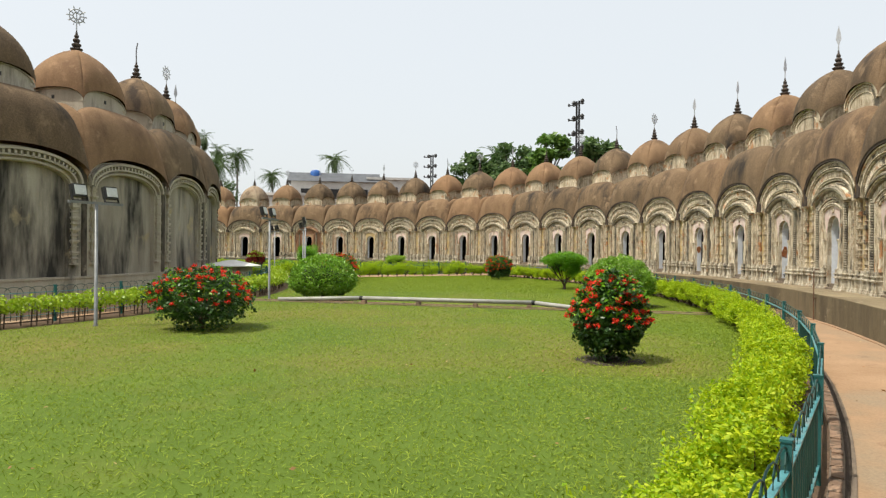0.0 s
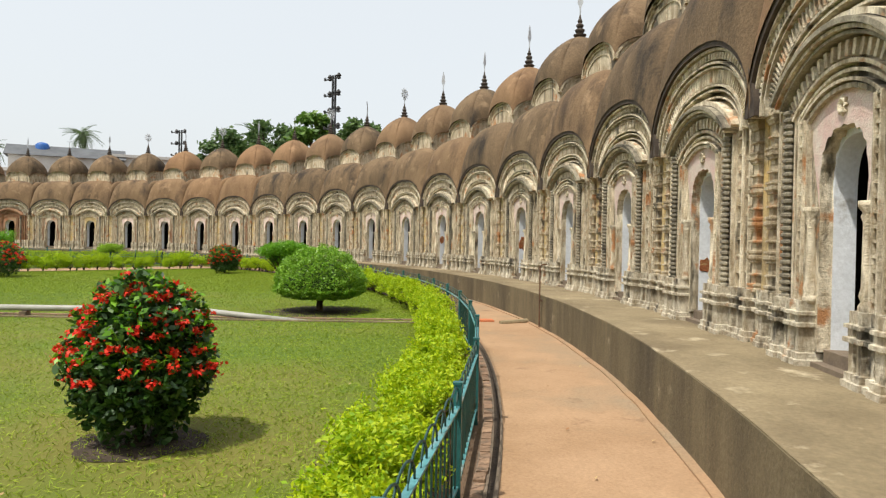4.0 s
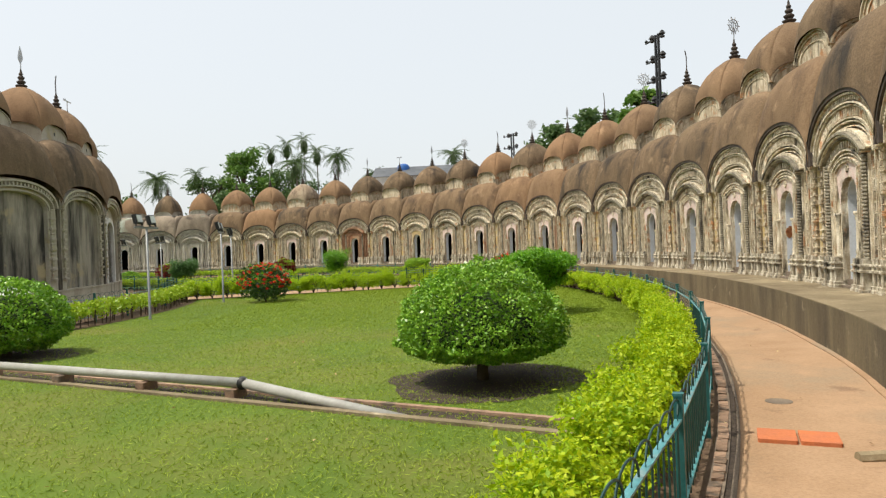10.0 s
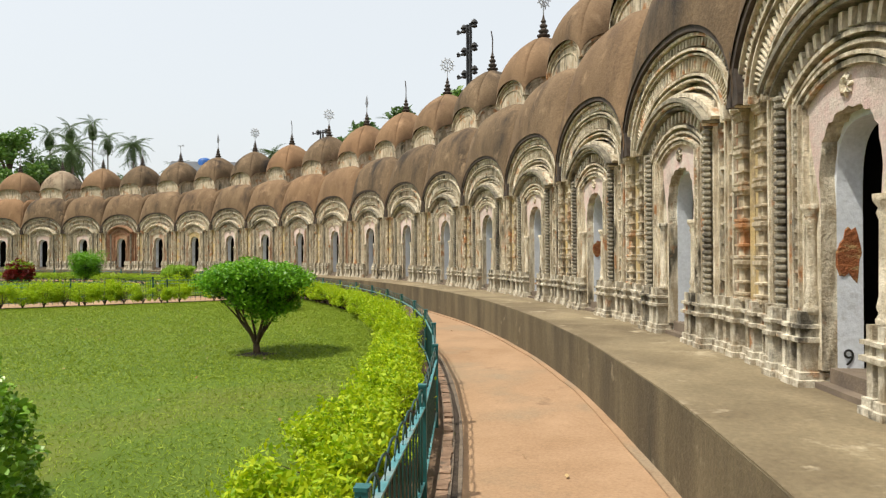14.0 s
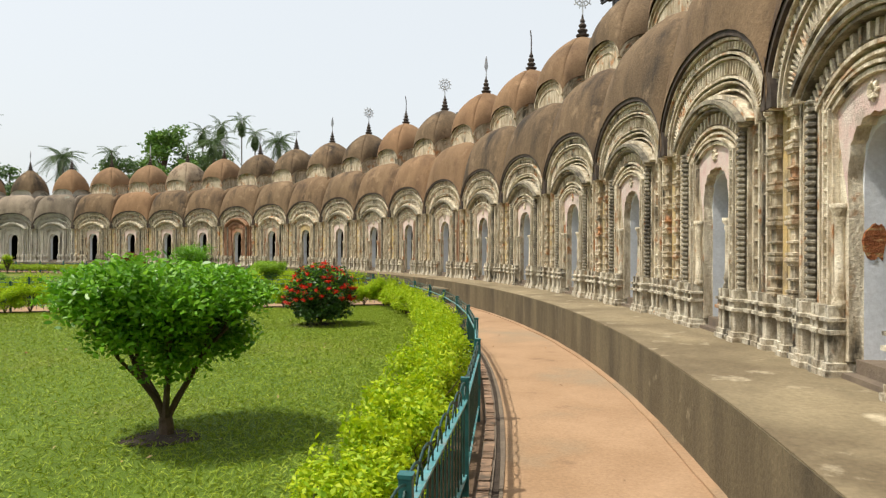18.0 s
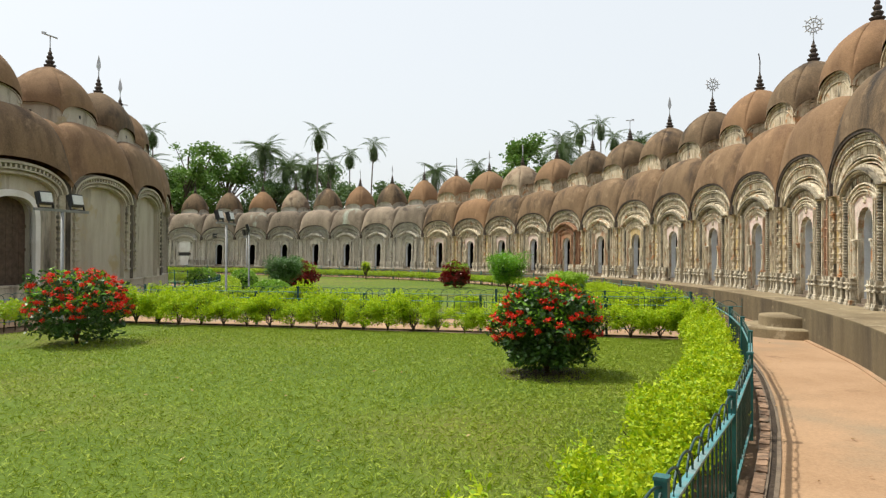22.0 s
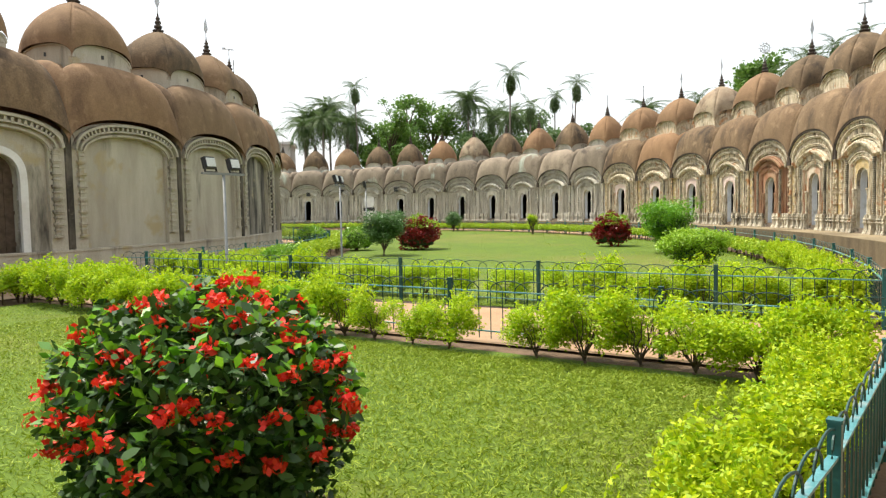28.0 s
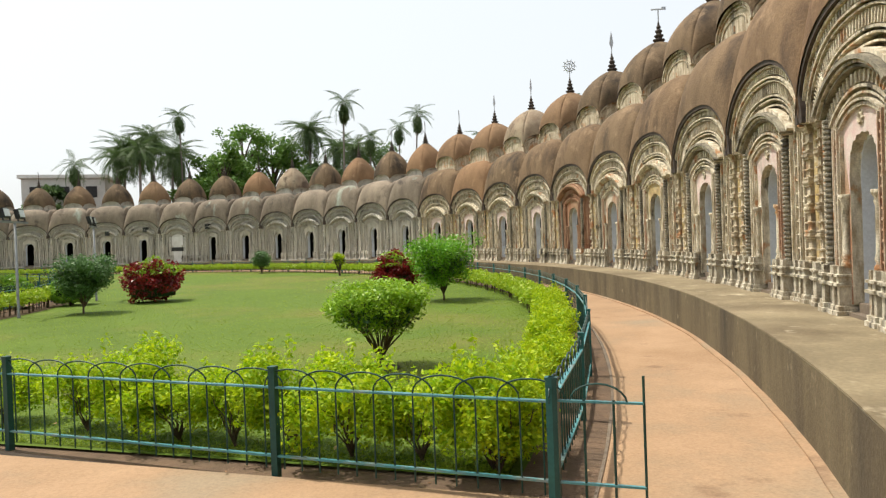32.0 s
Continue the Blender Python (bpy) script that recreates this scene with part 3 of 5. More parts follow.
def emblem_meshes(z):
    """Metal emblems on the spires: a wheel, a leaf blade, a plain rod, and a small flag vane."""
    out = []
    g = Geo().tube([(0, 0, z + 0.5), (0, 0, z + 1.05)], 0.015, 5)
    for i in range(10):
        a = 2 * math.pi * i / 10
        g.tube([(0.075 * math.cos(a), 0, z + 0.95 + 0.075 * math.sin(a)), (0.215 * math.cos(a), 0, z + 0.95 + 0.215 * math.sin(a))], 0.014, 4)
    for r in (0.075, 0.155):
        g.tube([(r * math.cos(2 * math.pi * i / 14), 0, z + 0.95 + r * math.sin(2 * math.pi * i / 14)) for i in range(15)], 0.015, 4)
    out.append(g.mesh("emblem", M_TIN))
    g = Geo().tube([(0, 0, z + 0.5), (0, 0, z + 0.8)], 0.015, 5)
    g.add([(0, -0.006, z + 0.72), (0.06, -0.006, z + 0.88), (0.035, -0.006, z + 1.05), (0, -0.006, z + 1.2), (-0.035, -0.006, z + 1.05), (-0.06, -0.006, z + 0.88),
           (0, 0.006, z + 0.72), (0.06, 0.006, z + 0.88), (0.035, 0.006, z + 1.05), (0, 0.006, z + 1.2), (-0.035, 0.006, z + 1.05), (-0.06, 0.006, z + 0.88)],
          [(0, 1, 2, 3, 4, 5), (11, 10, 9, 8, 7, 6)] + [(i, (i + 1) % 6, 6 + (i + 1) % 6, 6 + i) for i in range(6)])
    out.append(g.mesh("emblem", M_TIN))
    out.append(Geo().tube([(0, 0, z + 0.5), (0.005, 0, z + 0.9), (-0.03, 0, z + 1.1)], 0.015, 5).mesh("emblem", M_SPIRE))
    g = Geo().tube([(0, 0, z + 0.5), (0, 0, z + 0.9)], 0.015, 5).tube([(-0.16, 0, z + 0.88), (0.2, 0.05, z + 0.92)], 0.02, 5)
    g.box(0.1, 0.2, 0.03, 0.05, z + 0.9, z + 0.96)
    out.append(g.mesh("emblem", M_TIN))
    for me in out:
        me.transform(Matrix.Translation((0, 0, z + 0.55)) @ Matrix.Scale(1.25, 4) @ Matrix.Translation((0, 0, -z - 0.55)))
    return out


HW = 1.62
OUTER = arch_curve(1.61, 2.19, 1.0, 36)
INNER = arch_curve(0.95, 2.14, 0.36, 24, 2.0, 0.85)
PANEL = arch_curve(0.56, 1.94, 0.17, 16, 2.0, 0.85)
DOOR = door_curve(0.36, 0.12, 1.22, 1.84, 9)
Y_WALL = 0.16


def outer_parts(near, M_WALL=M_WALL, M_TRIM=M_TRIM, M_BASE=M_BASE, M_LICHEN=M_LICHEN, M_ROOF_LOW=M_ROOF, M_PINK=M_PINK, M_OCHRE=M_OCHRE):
    """The meshes of one temple front, roof and spire, with the names of its parts."""
    out = []
    g = Geo()
    panel_out = outline_like(DOOR, 0.56, 1.92, 0.20, 0.12)
    full = outline_like(DOOR, HW, 2.12, 1.10, 0.0)
    bay = outline_like(DOOR, 0.95, 2.10, 0.46, 0.0)
    g.add(*sheet(panel_out, bay, Y_WALL))
    g.add(*sheet(bay, full, Y_WALL + 0.09))
    k = len(bay)
    g.add([(x, Y_WALL, z) for x, z in bay] + [(x, Y_WALL + 0.09, z) for x, z in bay], [(i, i + 1, k + i + 1, k + i) for i in range(k - 1)])
    for x0, x1, y0, y1 in ((-1.6, -1.31, 0.26, 3.35), (1.31, 1.6, 0.26, 3.35), (-1.31, 1.31, 3.21, 3.35)):
        g.box(x0, x1, y0, y1, 0.0, 2.7)
    out.append(("wall", g.mesh("wall", M_WALL, weld=True), None, ""))
    v, f = sheet(DOOR, panel_out, Y_WALL - 0.02)
    low = [q for q in f if max(v[i][2] for i in q[:2]) < 1.26]
    out.append(("side_panel", Geo().add(v, low).mesh("side_panel", M_TRIM), None, ""))
    g = Geo()
    g.add(v, [q for q in f if q not in low])
    edge = [(x, Y_WALL - 0.02, z) for x, z in panel_out] + [(x, Y_WALL + 0.02, z) for x, z in panel_out]
    k = len(panel_out)
    g.add(edge, [(i, i + 1, k + i + 1, k + i) for i in range(k - 1)])
    out.append(("tympanum", g.mesh("tympanum", M_PINK), None, "cusped pink plaster panel around the door"))
    g = Geo()
    smooth = door_curve(0.35, 0.12, 1.22, 1.80)
    k = len(DOOR)
    v = [(x, Y_WALL - 0.02, z) for x, z in DOOR] + [(x, Y_WALL + 0.09, z) for x, z in DOOR]
    g.add(v, [(i, i + 1, k + i + 1, k + i) for i in range(k - 1)])
    out.append(("arch_edge", g.mesh("arch_edge", M_TRIM), None, ""))
    g = Geo()
    v = [(x, Y_WALL + 0.08, z) for x, z in smooth] + [(x * 0.97, Y_WALL + 0.25, z) for x, z in smooth]
    g.add(v, [(i, i + 1, k + i + 1, k + i) for i in range(k - 1)])
    g.add(*sheet(smooth, outline_like(smooth, 0.45, 1.9, 0.06, 0.12), Y_WALL + 0.085))
    out.append(("jamb", g.mesh("jamb", M_JAMB), None, "pale blue limewashed door reveal"))
    # chamber box, its interior shade painted by the near-black surface
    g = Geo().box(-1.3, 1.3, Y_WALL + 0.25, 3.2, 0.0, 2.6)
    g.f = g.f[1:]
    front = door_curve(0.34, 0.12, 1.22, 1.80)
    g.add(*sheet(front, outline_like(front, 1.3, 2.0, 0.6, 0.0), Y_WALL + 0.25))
    out.append(("chamber", g.mesh("chamber", M_DARK), None, "inside of the shrine, coloured near-black for shade"))
    out.append(("sill", Geo().box(-0.37, 0.37, 0.19, 0.9, 0.0, 0.14, 0.015).box(-0.40, 0.40, 0.10, 0.24, 0.0, 0.04, 0.015).mesh("sill", M_KERB), None, "dark stone doorsill"))
    col = Geo().lathe([(0.06, 0.50), (0.06, 0.55), (0.042, 0.58), (0.056, 0.62), (0.042, 0.68), (0.038, 1.12), (0.052, 1.16), (0.042, 1.19), (0.07, 1.23), (0.072, 1.27)], 10).mesh("column", M_TRIM, True)
    strip1 = panel_strip_mesh(0.085, 0.50, 1.98, M_TRIM, 1.1)
    strip2 = panel_strip_mesh(0.135, 0.50, 2.44, M_TRIM, 1.25, 0.016)
    strip4 = panel_strip_mesh(0.10, 0.50, 2.44, M_WALL, 1.9, 0.012)
    strip3 = panel_strip_mesh(0.06, 0.50, 2.30, M_WALL, 1.1, 0.008)
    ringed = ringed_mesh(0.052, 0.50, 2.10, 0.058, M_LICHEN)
    pil = pilaster_mesh(0.50, 2.14, M_WALL)
    ochre = Geo().box(-0.045, 0.045, 0.06, 0.3, 0.48, 2.3).mesh("plain_strip", M_OCHRE)
    rib = Geo().box(-0.016, 0.016, 0.07, 0.25, 0.5, 2.4).mesh("rib", M_TRIM)
    rib2 = Geo().box(-0.014, 0.014, 0.09, 0.25, 0.5, 2.05).mesh("rib", M_TRIM)
    foot = {}
    for s in (-1, 1):
        spans = [(0.40, 0.485, -0.01), (0.535, 0.62, 0.0), (0.67, 0.745, -0.02), (0.80, 0.92, 0.015), (0.985, 1.085, -0.08), (1.14, 1.225, -0.09), (1.28, 1.315, -0.10), (1.365, 1.475, -0.06), (1.53, HW - 0.015, -0.12)]
        flip = [(a, b, d) if s > 0 else (-b, -a, d) for a, b, d in spans]
        foot[s] = [("base", foot_mesh([q], M_BASE, "base"), (0, 0.0), "moulded base with chipped whitewash") for q in flip] if near else [("plinth", foot_mesh(flip, M_BASE), (0, 0.0), "moulded plinth with chipped whitewash")]
    for s in (-1, 1):
        out += [("column", col, (s * 0.448, 0.12), ""), ("panel_strip", strip1, (s * 0.60, 0.055), ""), ("panel_strip", strip3, (s * 0.71, 0.075), ""), ("colonette", ringed, (s * 0.86, 0.09), "ringed colonette dark with lichen"), ("rib", rib2, (s * 0.775, 0.01), ""),
                ("rib", rib, (s * 0.945, 0.04), ""), ("panel_strip", strip2, (s * 1.04, 0.13), ""), ("panel_strip", strip4, (s * 1.185, 0.15), ""), ("rib", rib, (s * 1.265, 0.085), ""), ("panel_strip", strip3, (s * 1.315, 0.165), ""), ("pilaster", pil, (s * 1.425, 0.14), "stacked pilaster stained dark"), ("plain_strip", ochre, (s * 1.57, 0.13), "faded ochre strip")] + foot[s]
    g = Geo().band(PANEL, 0.0, 0.035, 0.10, 0.25).band(PANEL, 0.05, 0.075, 0.08, 0.25)
    for s in (-1, 1):
        g.box(s * 0.535 - 0.014, s * 0.535 + 0.014, 0.10, 0.25, 0.5, 1.90)
    out.append(("panel_frame", g.mesh("panel_frame", M_TRIM), None, ""))
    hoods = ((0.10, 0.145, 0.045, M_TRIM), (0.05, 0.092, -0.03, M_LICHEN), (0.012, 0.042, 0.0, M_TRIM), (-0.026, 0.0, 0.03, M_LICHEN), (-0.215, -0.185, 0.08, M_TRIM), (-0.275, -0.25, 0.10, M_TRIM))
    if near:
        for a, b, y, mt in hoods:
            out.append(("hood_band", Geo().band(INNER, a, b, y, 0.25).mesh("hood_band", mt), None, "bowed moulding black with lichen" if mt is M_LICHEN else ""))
    else:
        g = Geo()
        for a, b, y, mt in hoods:
            g.band(INNER, a, b, y, 0.25)
        out.append(("inner_hood", g.mesh("inner_hood", M_TRIM), None, "bowed hood moulding with blackened top"))
    if near:
        out.append(("rosette", rosette_mesh(), (0, Y_WALL - 0.03, 2.0), "small lime rosette"))
    g = Geo()
    for j in range(1, 23):
        g.band(arch_curve(0.95, 2.14, 0.36, 192, 2.0, 0.85)[j * 8 + 1:j * 8 + 5], -0.165, -0.05, 0.08, 0.25)
    out.append(("frieze", g.mesh("frieze", M_TRIM), None, ""))
    bands = ((0.03, 0.075, 0.0), (-0.015, 0.015, 0.025), (-0.155, -0.13, 0.04), (-0.20, -0.18, 0.06), (-0.40, -0.375, 0.085), (-0.45, -0.43, 0.10))
    if near:
        for a, b, y in bands:
            out.append(("cornice_band", Geo().band(OUTER, a, b, y, 0.4).mesh("cornice_band", M_TRIM), None, ""))
    else:
        g = Geo()
        for a, b, y in bands:
            g.band(OUTER, a, b, y, 0.4)
        out.append(("outer_hood", g.mesh("outer_hood", M_TRIM), None, "bowed cornice of the front"))
    g = Geo()
    fine = arch_curve(1.61, 2.19, 1.0, 220)
    for j in range(3, 52):
        g.band(fine[j * 4:j * 4 + 3], -0.105, -0.03, 0.055, 0.4)
    out.append(("dentil_course", g.mesh("dentil_course", M_TRIM), None, ""))
    g = Geo()
    thick = arch_curve(1.61, 2.19, 1.0, 440)
    for j in range(3, 52):
        g.band(thick[j * 8 + 2:j * 8 + 5], -0.36, -0.22, 0.085, 0.4)
    g.band(OUTER, -0.53, -0.51, 0.12, 0.3)
    out.append(("arcade_course", g.mesh("arcade_course", M_TRIM), None, ""))
    up = Matrix.Translation((0, 1.68, 0))
    roof = chala_mesh("lower_roof", 1.665, 1.71, 2.25, 1.03, 0.92, 4.52, M_ROOF_LOW, 20, 9, ridge=1.22)
    out.append(("lower_roof", roof, up, ""))
    # soffit lip under the roof's edge; its black paints lichen and eave shadow together
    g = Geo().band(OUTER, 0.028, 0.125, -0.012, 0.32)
    out.append(("soffit", g.mesh("soffit", M_SPIRE), None, "soffit under the roof's edge, black with lichen and painted shadow"))
    grey = M_WALL is M_GREY
    wd = 0.80 if grey else 0.90
    drum, gable = drum_meshes(wd, 4.46 if grey else 4.66, 0.40 if grey else 0.48, 4.3, M_WALL)
    out.append(("drum", drum, up, "pale upper storey with four bowed gables"))
    for s in range(4):
        out.append(("gable", gable, up @ pose(0, 0, 0, 0, 0, 90 * s), ""))
    dome = chala_mesh("dome", wd + 0.075, wd + 0.075, 4.46 if grey else 4.66, 0.42 if grey else 0.50, 0.05, 6.36, M_ROOF, 16, 11, 2.3, True, 0.92 if grey else 0.78)
    out.append(("dome", dome, up, ""))
    out.append(("spire", spire_mesh(6.30), up, "dark ringed spire"))
    return out


NEAR_PARTS, OUTER_PARTS = outer_parts(True), outer_parts(False)
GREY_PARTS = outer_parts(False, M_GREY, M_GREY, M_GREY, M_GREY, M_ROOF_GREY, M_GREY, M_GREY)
EMBLEMS = emblem_meshes(6.30)


def outer_temple(m, label, parts):
    t = thing("temple", label, "temple", "outer ring of temples", m=m)
    for name, me, at, lab in parts:
        mm = None if at is None else (at if isinstance(at, Matrix) else pose(*at) if len(at) == 3 else pose(at[0], at[1], 0))
        p = part(name, me, t, lab, mm)
        if name in ("dentil_course", "arcade_course", "frieze", "outer_hood", "inner_hood", "plinth", "rosette"):
            tagged(p, kind="stuff")
    return t


LABEL = "small shrine with carved cream front and brown curved roofs"
rnd = random.Random(4)
temples = {}
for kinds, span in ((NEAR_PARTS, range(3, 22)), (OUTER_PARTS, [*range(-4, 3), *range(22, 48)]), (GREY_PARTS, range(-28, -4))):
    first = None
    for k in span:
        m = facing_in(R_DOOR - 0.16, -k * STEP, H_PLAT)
        temples[k] = copy_thing(first, m) if first else outer_temple(m, LABEL if kinds is not GREY_PARTS else "small grey plastered shrine with grey-brown curved roofs", kinds)
        first = first or temples[k]
EMBLEM_OF = {16: 1, 15: 2, 14: 1, 13: 1, 12: 1, 11: 1, 10: 0, 9: 2, 8: 0, 7: 2, 6: 1, 5: 0, 4: 2, 3: 0, 2: 1, 1: 3, 0: 1, -1: 0, -2: 1, -3: 1, -4: 2, -5: 2, -6: 1}
for k, t in temples.items():
    e = EMBLEM_OF.get(k, 2 if k < -6 else rnd.choice((0, 1, 1, 2, 3)))
    tagged(part("emblem", EMBLEMS[e], [c for c in t.children if c.name.startswith("spire")][0], "thin tin emblem", pose(0, 0, 0, 0, 0, rnd.uniform(60, 125))), kind="stuff")


def swap(k, names, mat, label):
    """Gives some parts of one temple their own surface."""
    tagged(temples[k], label)
    for c in temples[k].children:
        if c.name.split(".")[0] in names:
            c.data = c.data.copy()
            c.data.materials[0] = mat


swap(0, ("wall", "tympanum", "frieze", "panel_frame", "inner_hood", "panel_strip", "side_panel", "column", "rib"), M_RED, "small shrine with a red stained brick front")
def stain(k, name, x, mat=M_STAIN):
    """Gives the part of a temple that stands nearest to x its own surface."""
    c = min((c for c in temples[k].children if c.name.split(".")[0] == name), key=lambda o: abs(o.matrix_basis.translation.x - x))
    c.data = c.data.copy()
    c.data.materials[0] = mat
    tagged(c, "stained brick red")


for k, x in ((5, -0.6), (5, -0.71), (5, 0.6), (4, 0.6), (4, 0.71), (3, 0.71), (6, 1.04), (2, -0.6), (1, 0.6), (1, -0.6), (9, 1.315), (13, 1.315), (15, -0.71)):
    stain(k, "panel_strip", x)
swap(1, ("tympanum", "side_panel"), M_STAIN, "small shrine with brick red stains round its door")
swap(2, ("tympanum",), M_OCHRE, "small shrine with an ochre patch over its door")
swap(5, ("side_panel",), M_STAIN, "small shrine with red stains beside its door")
for k, x, z in ((-13, 0.35, 2.55), (-11, -0.3, 2.55), (-14, 0.2, 2.4)):
    part("small_window", Geo().box(-0.17, 0.17, -0.03, 0.3, -0.17, 0.17).mesh("small_window", M_BLACK), temples[k], "small square dark opening", pose(x, 0, z))
part("low_window", Geo().box(-0.6, 0.6, 0.08, 0.3, -0.14, 0.14).mesh("low_window", M_BLACK), temples[-12], "low dark window", pose(0, 0, 1.0))
part("boarding", Geo().box(-0.75, 0.75, 0.1, 0.3, 0.0, 1.9).mesh("boarding", M_WHITEWASH), temples[-12], "whitewashed blocked doorway")
swap(-12, ("wall", "tympanum", "jamb"), M_WHITEWASH, "small shrine with a whitewashed front")
for k in (-2, -9):
    swap(k, ("dome",), M_ROOF_PALE, "small shrine with a pale plaster dome")

for k, x, z, w, h, s in ((12, -0.48, 1.02, 0.11, 0.36, 1), (12, 0.47, 0.95, 0.09, 0.3, 2), (14, 0.50, 0.62, 0.1, 0.26, 3), (13, -0.5, 0.66, 0.09, 0.2, 4), (13, 0.52, 0.62, 0.1, 0.24, 5), (16, -0.5, 0.8, 0.08, 0.3, 6), (8, 0.48, 0.9, 0.1, 0.3, 7), (9, -0.49, 1.3, 0.09, 0.3, 8), (18, 0.5, 0.6, 0.1, 0.3, 9), (17, -0.5, 0.62, 0.12, 0.22, 10), (19, -0.48, 0.9, 0.1, 0.3, 11)):
    part("brick_patch", patch_mesh(w, h, s), temples[k], "bared red brick where plaster fell", pose(x, Y_WALL - 0.026, z))
for k, z, h, s in ((14, 0.93, 0.40, 21), (12, 1.0, 0.34, 22), (17, 0.7, 0.2, 23)):
    part("brick_patch", patch_mesh(0.15, h, s), temples[k], "bared red brick in the door's reveal", pose(-0.343, Y_WALL + 0.165, z, 0, 0, 90))
nine = bpy.data.curves.new("numeral", "FONT")
nine.body, nine.size, nine.extrude = "9", 0.16, 0.001
nine.materials.append(M_BLACK)
numeral = new("numeral", nine)
numeral.parent = temples[14]
numeral.matrix_basis = pose(-0.34, Y_WALL + 0.11, 0.16, 90, 0, 90)
tagged(numeral, "painted black number nine")

# ---- the inner temples ----
N_IN, R_IN, Z_IN = 36, 20.45, 0.62
HWI = math.pi * R_IN / N_IN


def inner_parts(door, M_BAY=M_INNER):
    out = []
    rec = arch_curve(1.32, 2.42, 0.46, 28)
    hood = arch_curve(1.60, 2.50, 0.64, 32)
    g = Geo()
    if door:
        op = door_curve(0.70, 0.0, 1.6, 2.35)
        wide = outline_like(op, 1.32, 2.42, 0.46, 0.0)
        g.add(*sheet(op, wide, 0.20))
        k = len(op)
        g.add([(x, 0.2, z) for x, z in op] + [(x, 0.5, z) for x, z in op], [(i, i + 1, k + i + 1, k + i) for i in range(k - 1)])
    else:
        op = door_curve(0.6, 0.0, 1.5, 2.2)
        wide = outline_like(op, 1.32, 2.42, 0.46, 0.0)
        g.add([(x, 0.20, z) for x, z in wide], [tuple(range(len(wide)))])
    out.append(("recess", g.mesh("recess", M_BAY), None, "plain grey rendered bay with black streaks"))
    g = Geo()
    k = len(wide)
    full = outline_like(op, HWI, 2.56, 0.68, 0.0)
    g.add(*sheet(wide, full, 0.08))
    g.add([(x, 0.08, z) for x, z in wide] + [(x, 0.21, z) for x, z in wide], [(i, i + 1, k + i + 1, k + i) for i in range(k - 1)])
    out.append(("wall", g.mesh("wall", M_INNER, weld=True), None, ""))
    out.append(("plinth", Geo().stack(-HWI, HWI, 0.03, 0.2, ((-0.66, -0.30, 0.03), (-0.29, 0.10, 0.0), (0.105, 0.16, 0.02))).mesh("plinth", M_INNER), None, ""))
    if door:
        g = Geo().band(op, 0.0, 0.16, 0.10, 0.3)
        out.append(("door_frame", g.mesh("door_frame", M_WHITEWASH), None, "whitewashed arch around the door"))
        g = Geo()
        for i in range(7):
            g.box(-0.7 + 0.2 * i, -0.51 + 0.2 * i, 0.42, 0.46, 0.0, 2.35)
        for z in (0.3, 1.0, 1.6):
            g.box(-0.7, 0.7, 0.40, 0.43, z, z + 0.08)
        out.append(("door_leaf", g.mesh("door_leaf", M_BARK), None, "old dark plank door"))
    for s in (-1, 1):
        g = Geo().stack(-0.075, 0.075, 0.0, 0.2, [q for i in range(7) for q in ((0.45 + i * 0.29, 0.50 + i * 0.29, 0.035), (0.505 + i * 0.29, 0.60 + i * 0.29, -0.012), (0.605 + i * 0.29, 0.635 + i * 0.29, 0.016), (0.64 + i * 0.29, 0.70 + i * 0.29, -0.012), (0.705 + i * 0.29, 0.73 + i * 0.29, 0.02))])
        out.append(("pilaster", g.mesh("pilaster", M_INNER), (s * 1.46, 0.02), "crumbling stacked pilaster"))
    g = Geo().band(hood, 0.0, 0.06, -0.05, 0.3).band(hood, -0.14, -0.10, -0.02, 0.3).band(rec, 0.02, 0.07, 0.03, 0.25)
    out.append(("hood", g.mesh("hood", M_INNER), None, "bowed cornice with a row of teeth"))
    g = Geo()
    fine = arch_curve(1.60, 2.50, 0.64, 160)
    for j in range(4, 28):
        g.band(fine[j * 5 + 2:j * 5 + 5], -0.12, -0.01, -0.02, 0.3)
    out.append(("dentil_course", g.mesh("dentil_course", M_INNER), None, ""))
    out.append(("joint_strip", Geo().box(HWI - 0.085, HWI + 0.085, 0.045, 0.2, -0.55, 2.95, 0.02).mesh("joint_strip", M_SLOT), None, "black joint between shrines"))
    up = Matrix.Translation((0, 1.70, 0))
    out.append(("lower_roof", chala_mesh("lower_roof", HWI + 0.10, 1.80, 2.58, 0.72, 0.96, 4.74, M_ROOF, 20, 9, ridge=1.28), up, ""))
    drum, gable = drum_meshes(0.91, 4.84, 0.38, 4.5, M_INNER, True)
    vent = Geo().box(-0.035, 0.035, -0.925, -0.85, 4.93, 5.03).mesh("vent", M_BLACK)
    out.append(("drum", drum, up, "pale upper storey with four bowed gables"))
    for s in range(4):
        out.append(("gable", gable, up @ pose(0, 0, 0, 0, 0, 90 * s), ""))
        if s in (0, 1, 3):
            out.append(("vent", vent, up @ pose(0, 0, 0, 0, 0, 90 * s), "small square dark vent"))
    out.append(("dome", chala_mesh("dome", 0.985, 0.985, 4.84, 0.40, 0.05, 6.50, M_ROOF, 16, 11, 2.3, True, 0.80), up, ""))
    out.append(("spire", spire_mesh(6.42), up, "dark ringed spire"))
    # closed box coloured near-black to stand for the dim interior
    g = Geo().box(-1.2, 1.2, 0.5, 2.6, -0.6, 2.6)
    out.append(("chamber", g.mesh("chamber", M_DARK), None, "inside of the shrine, coloured near-black for shade"))
    return out


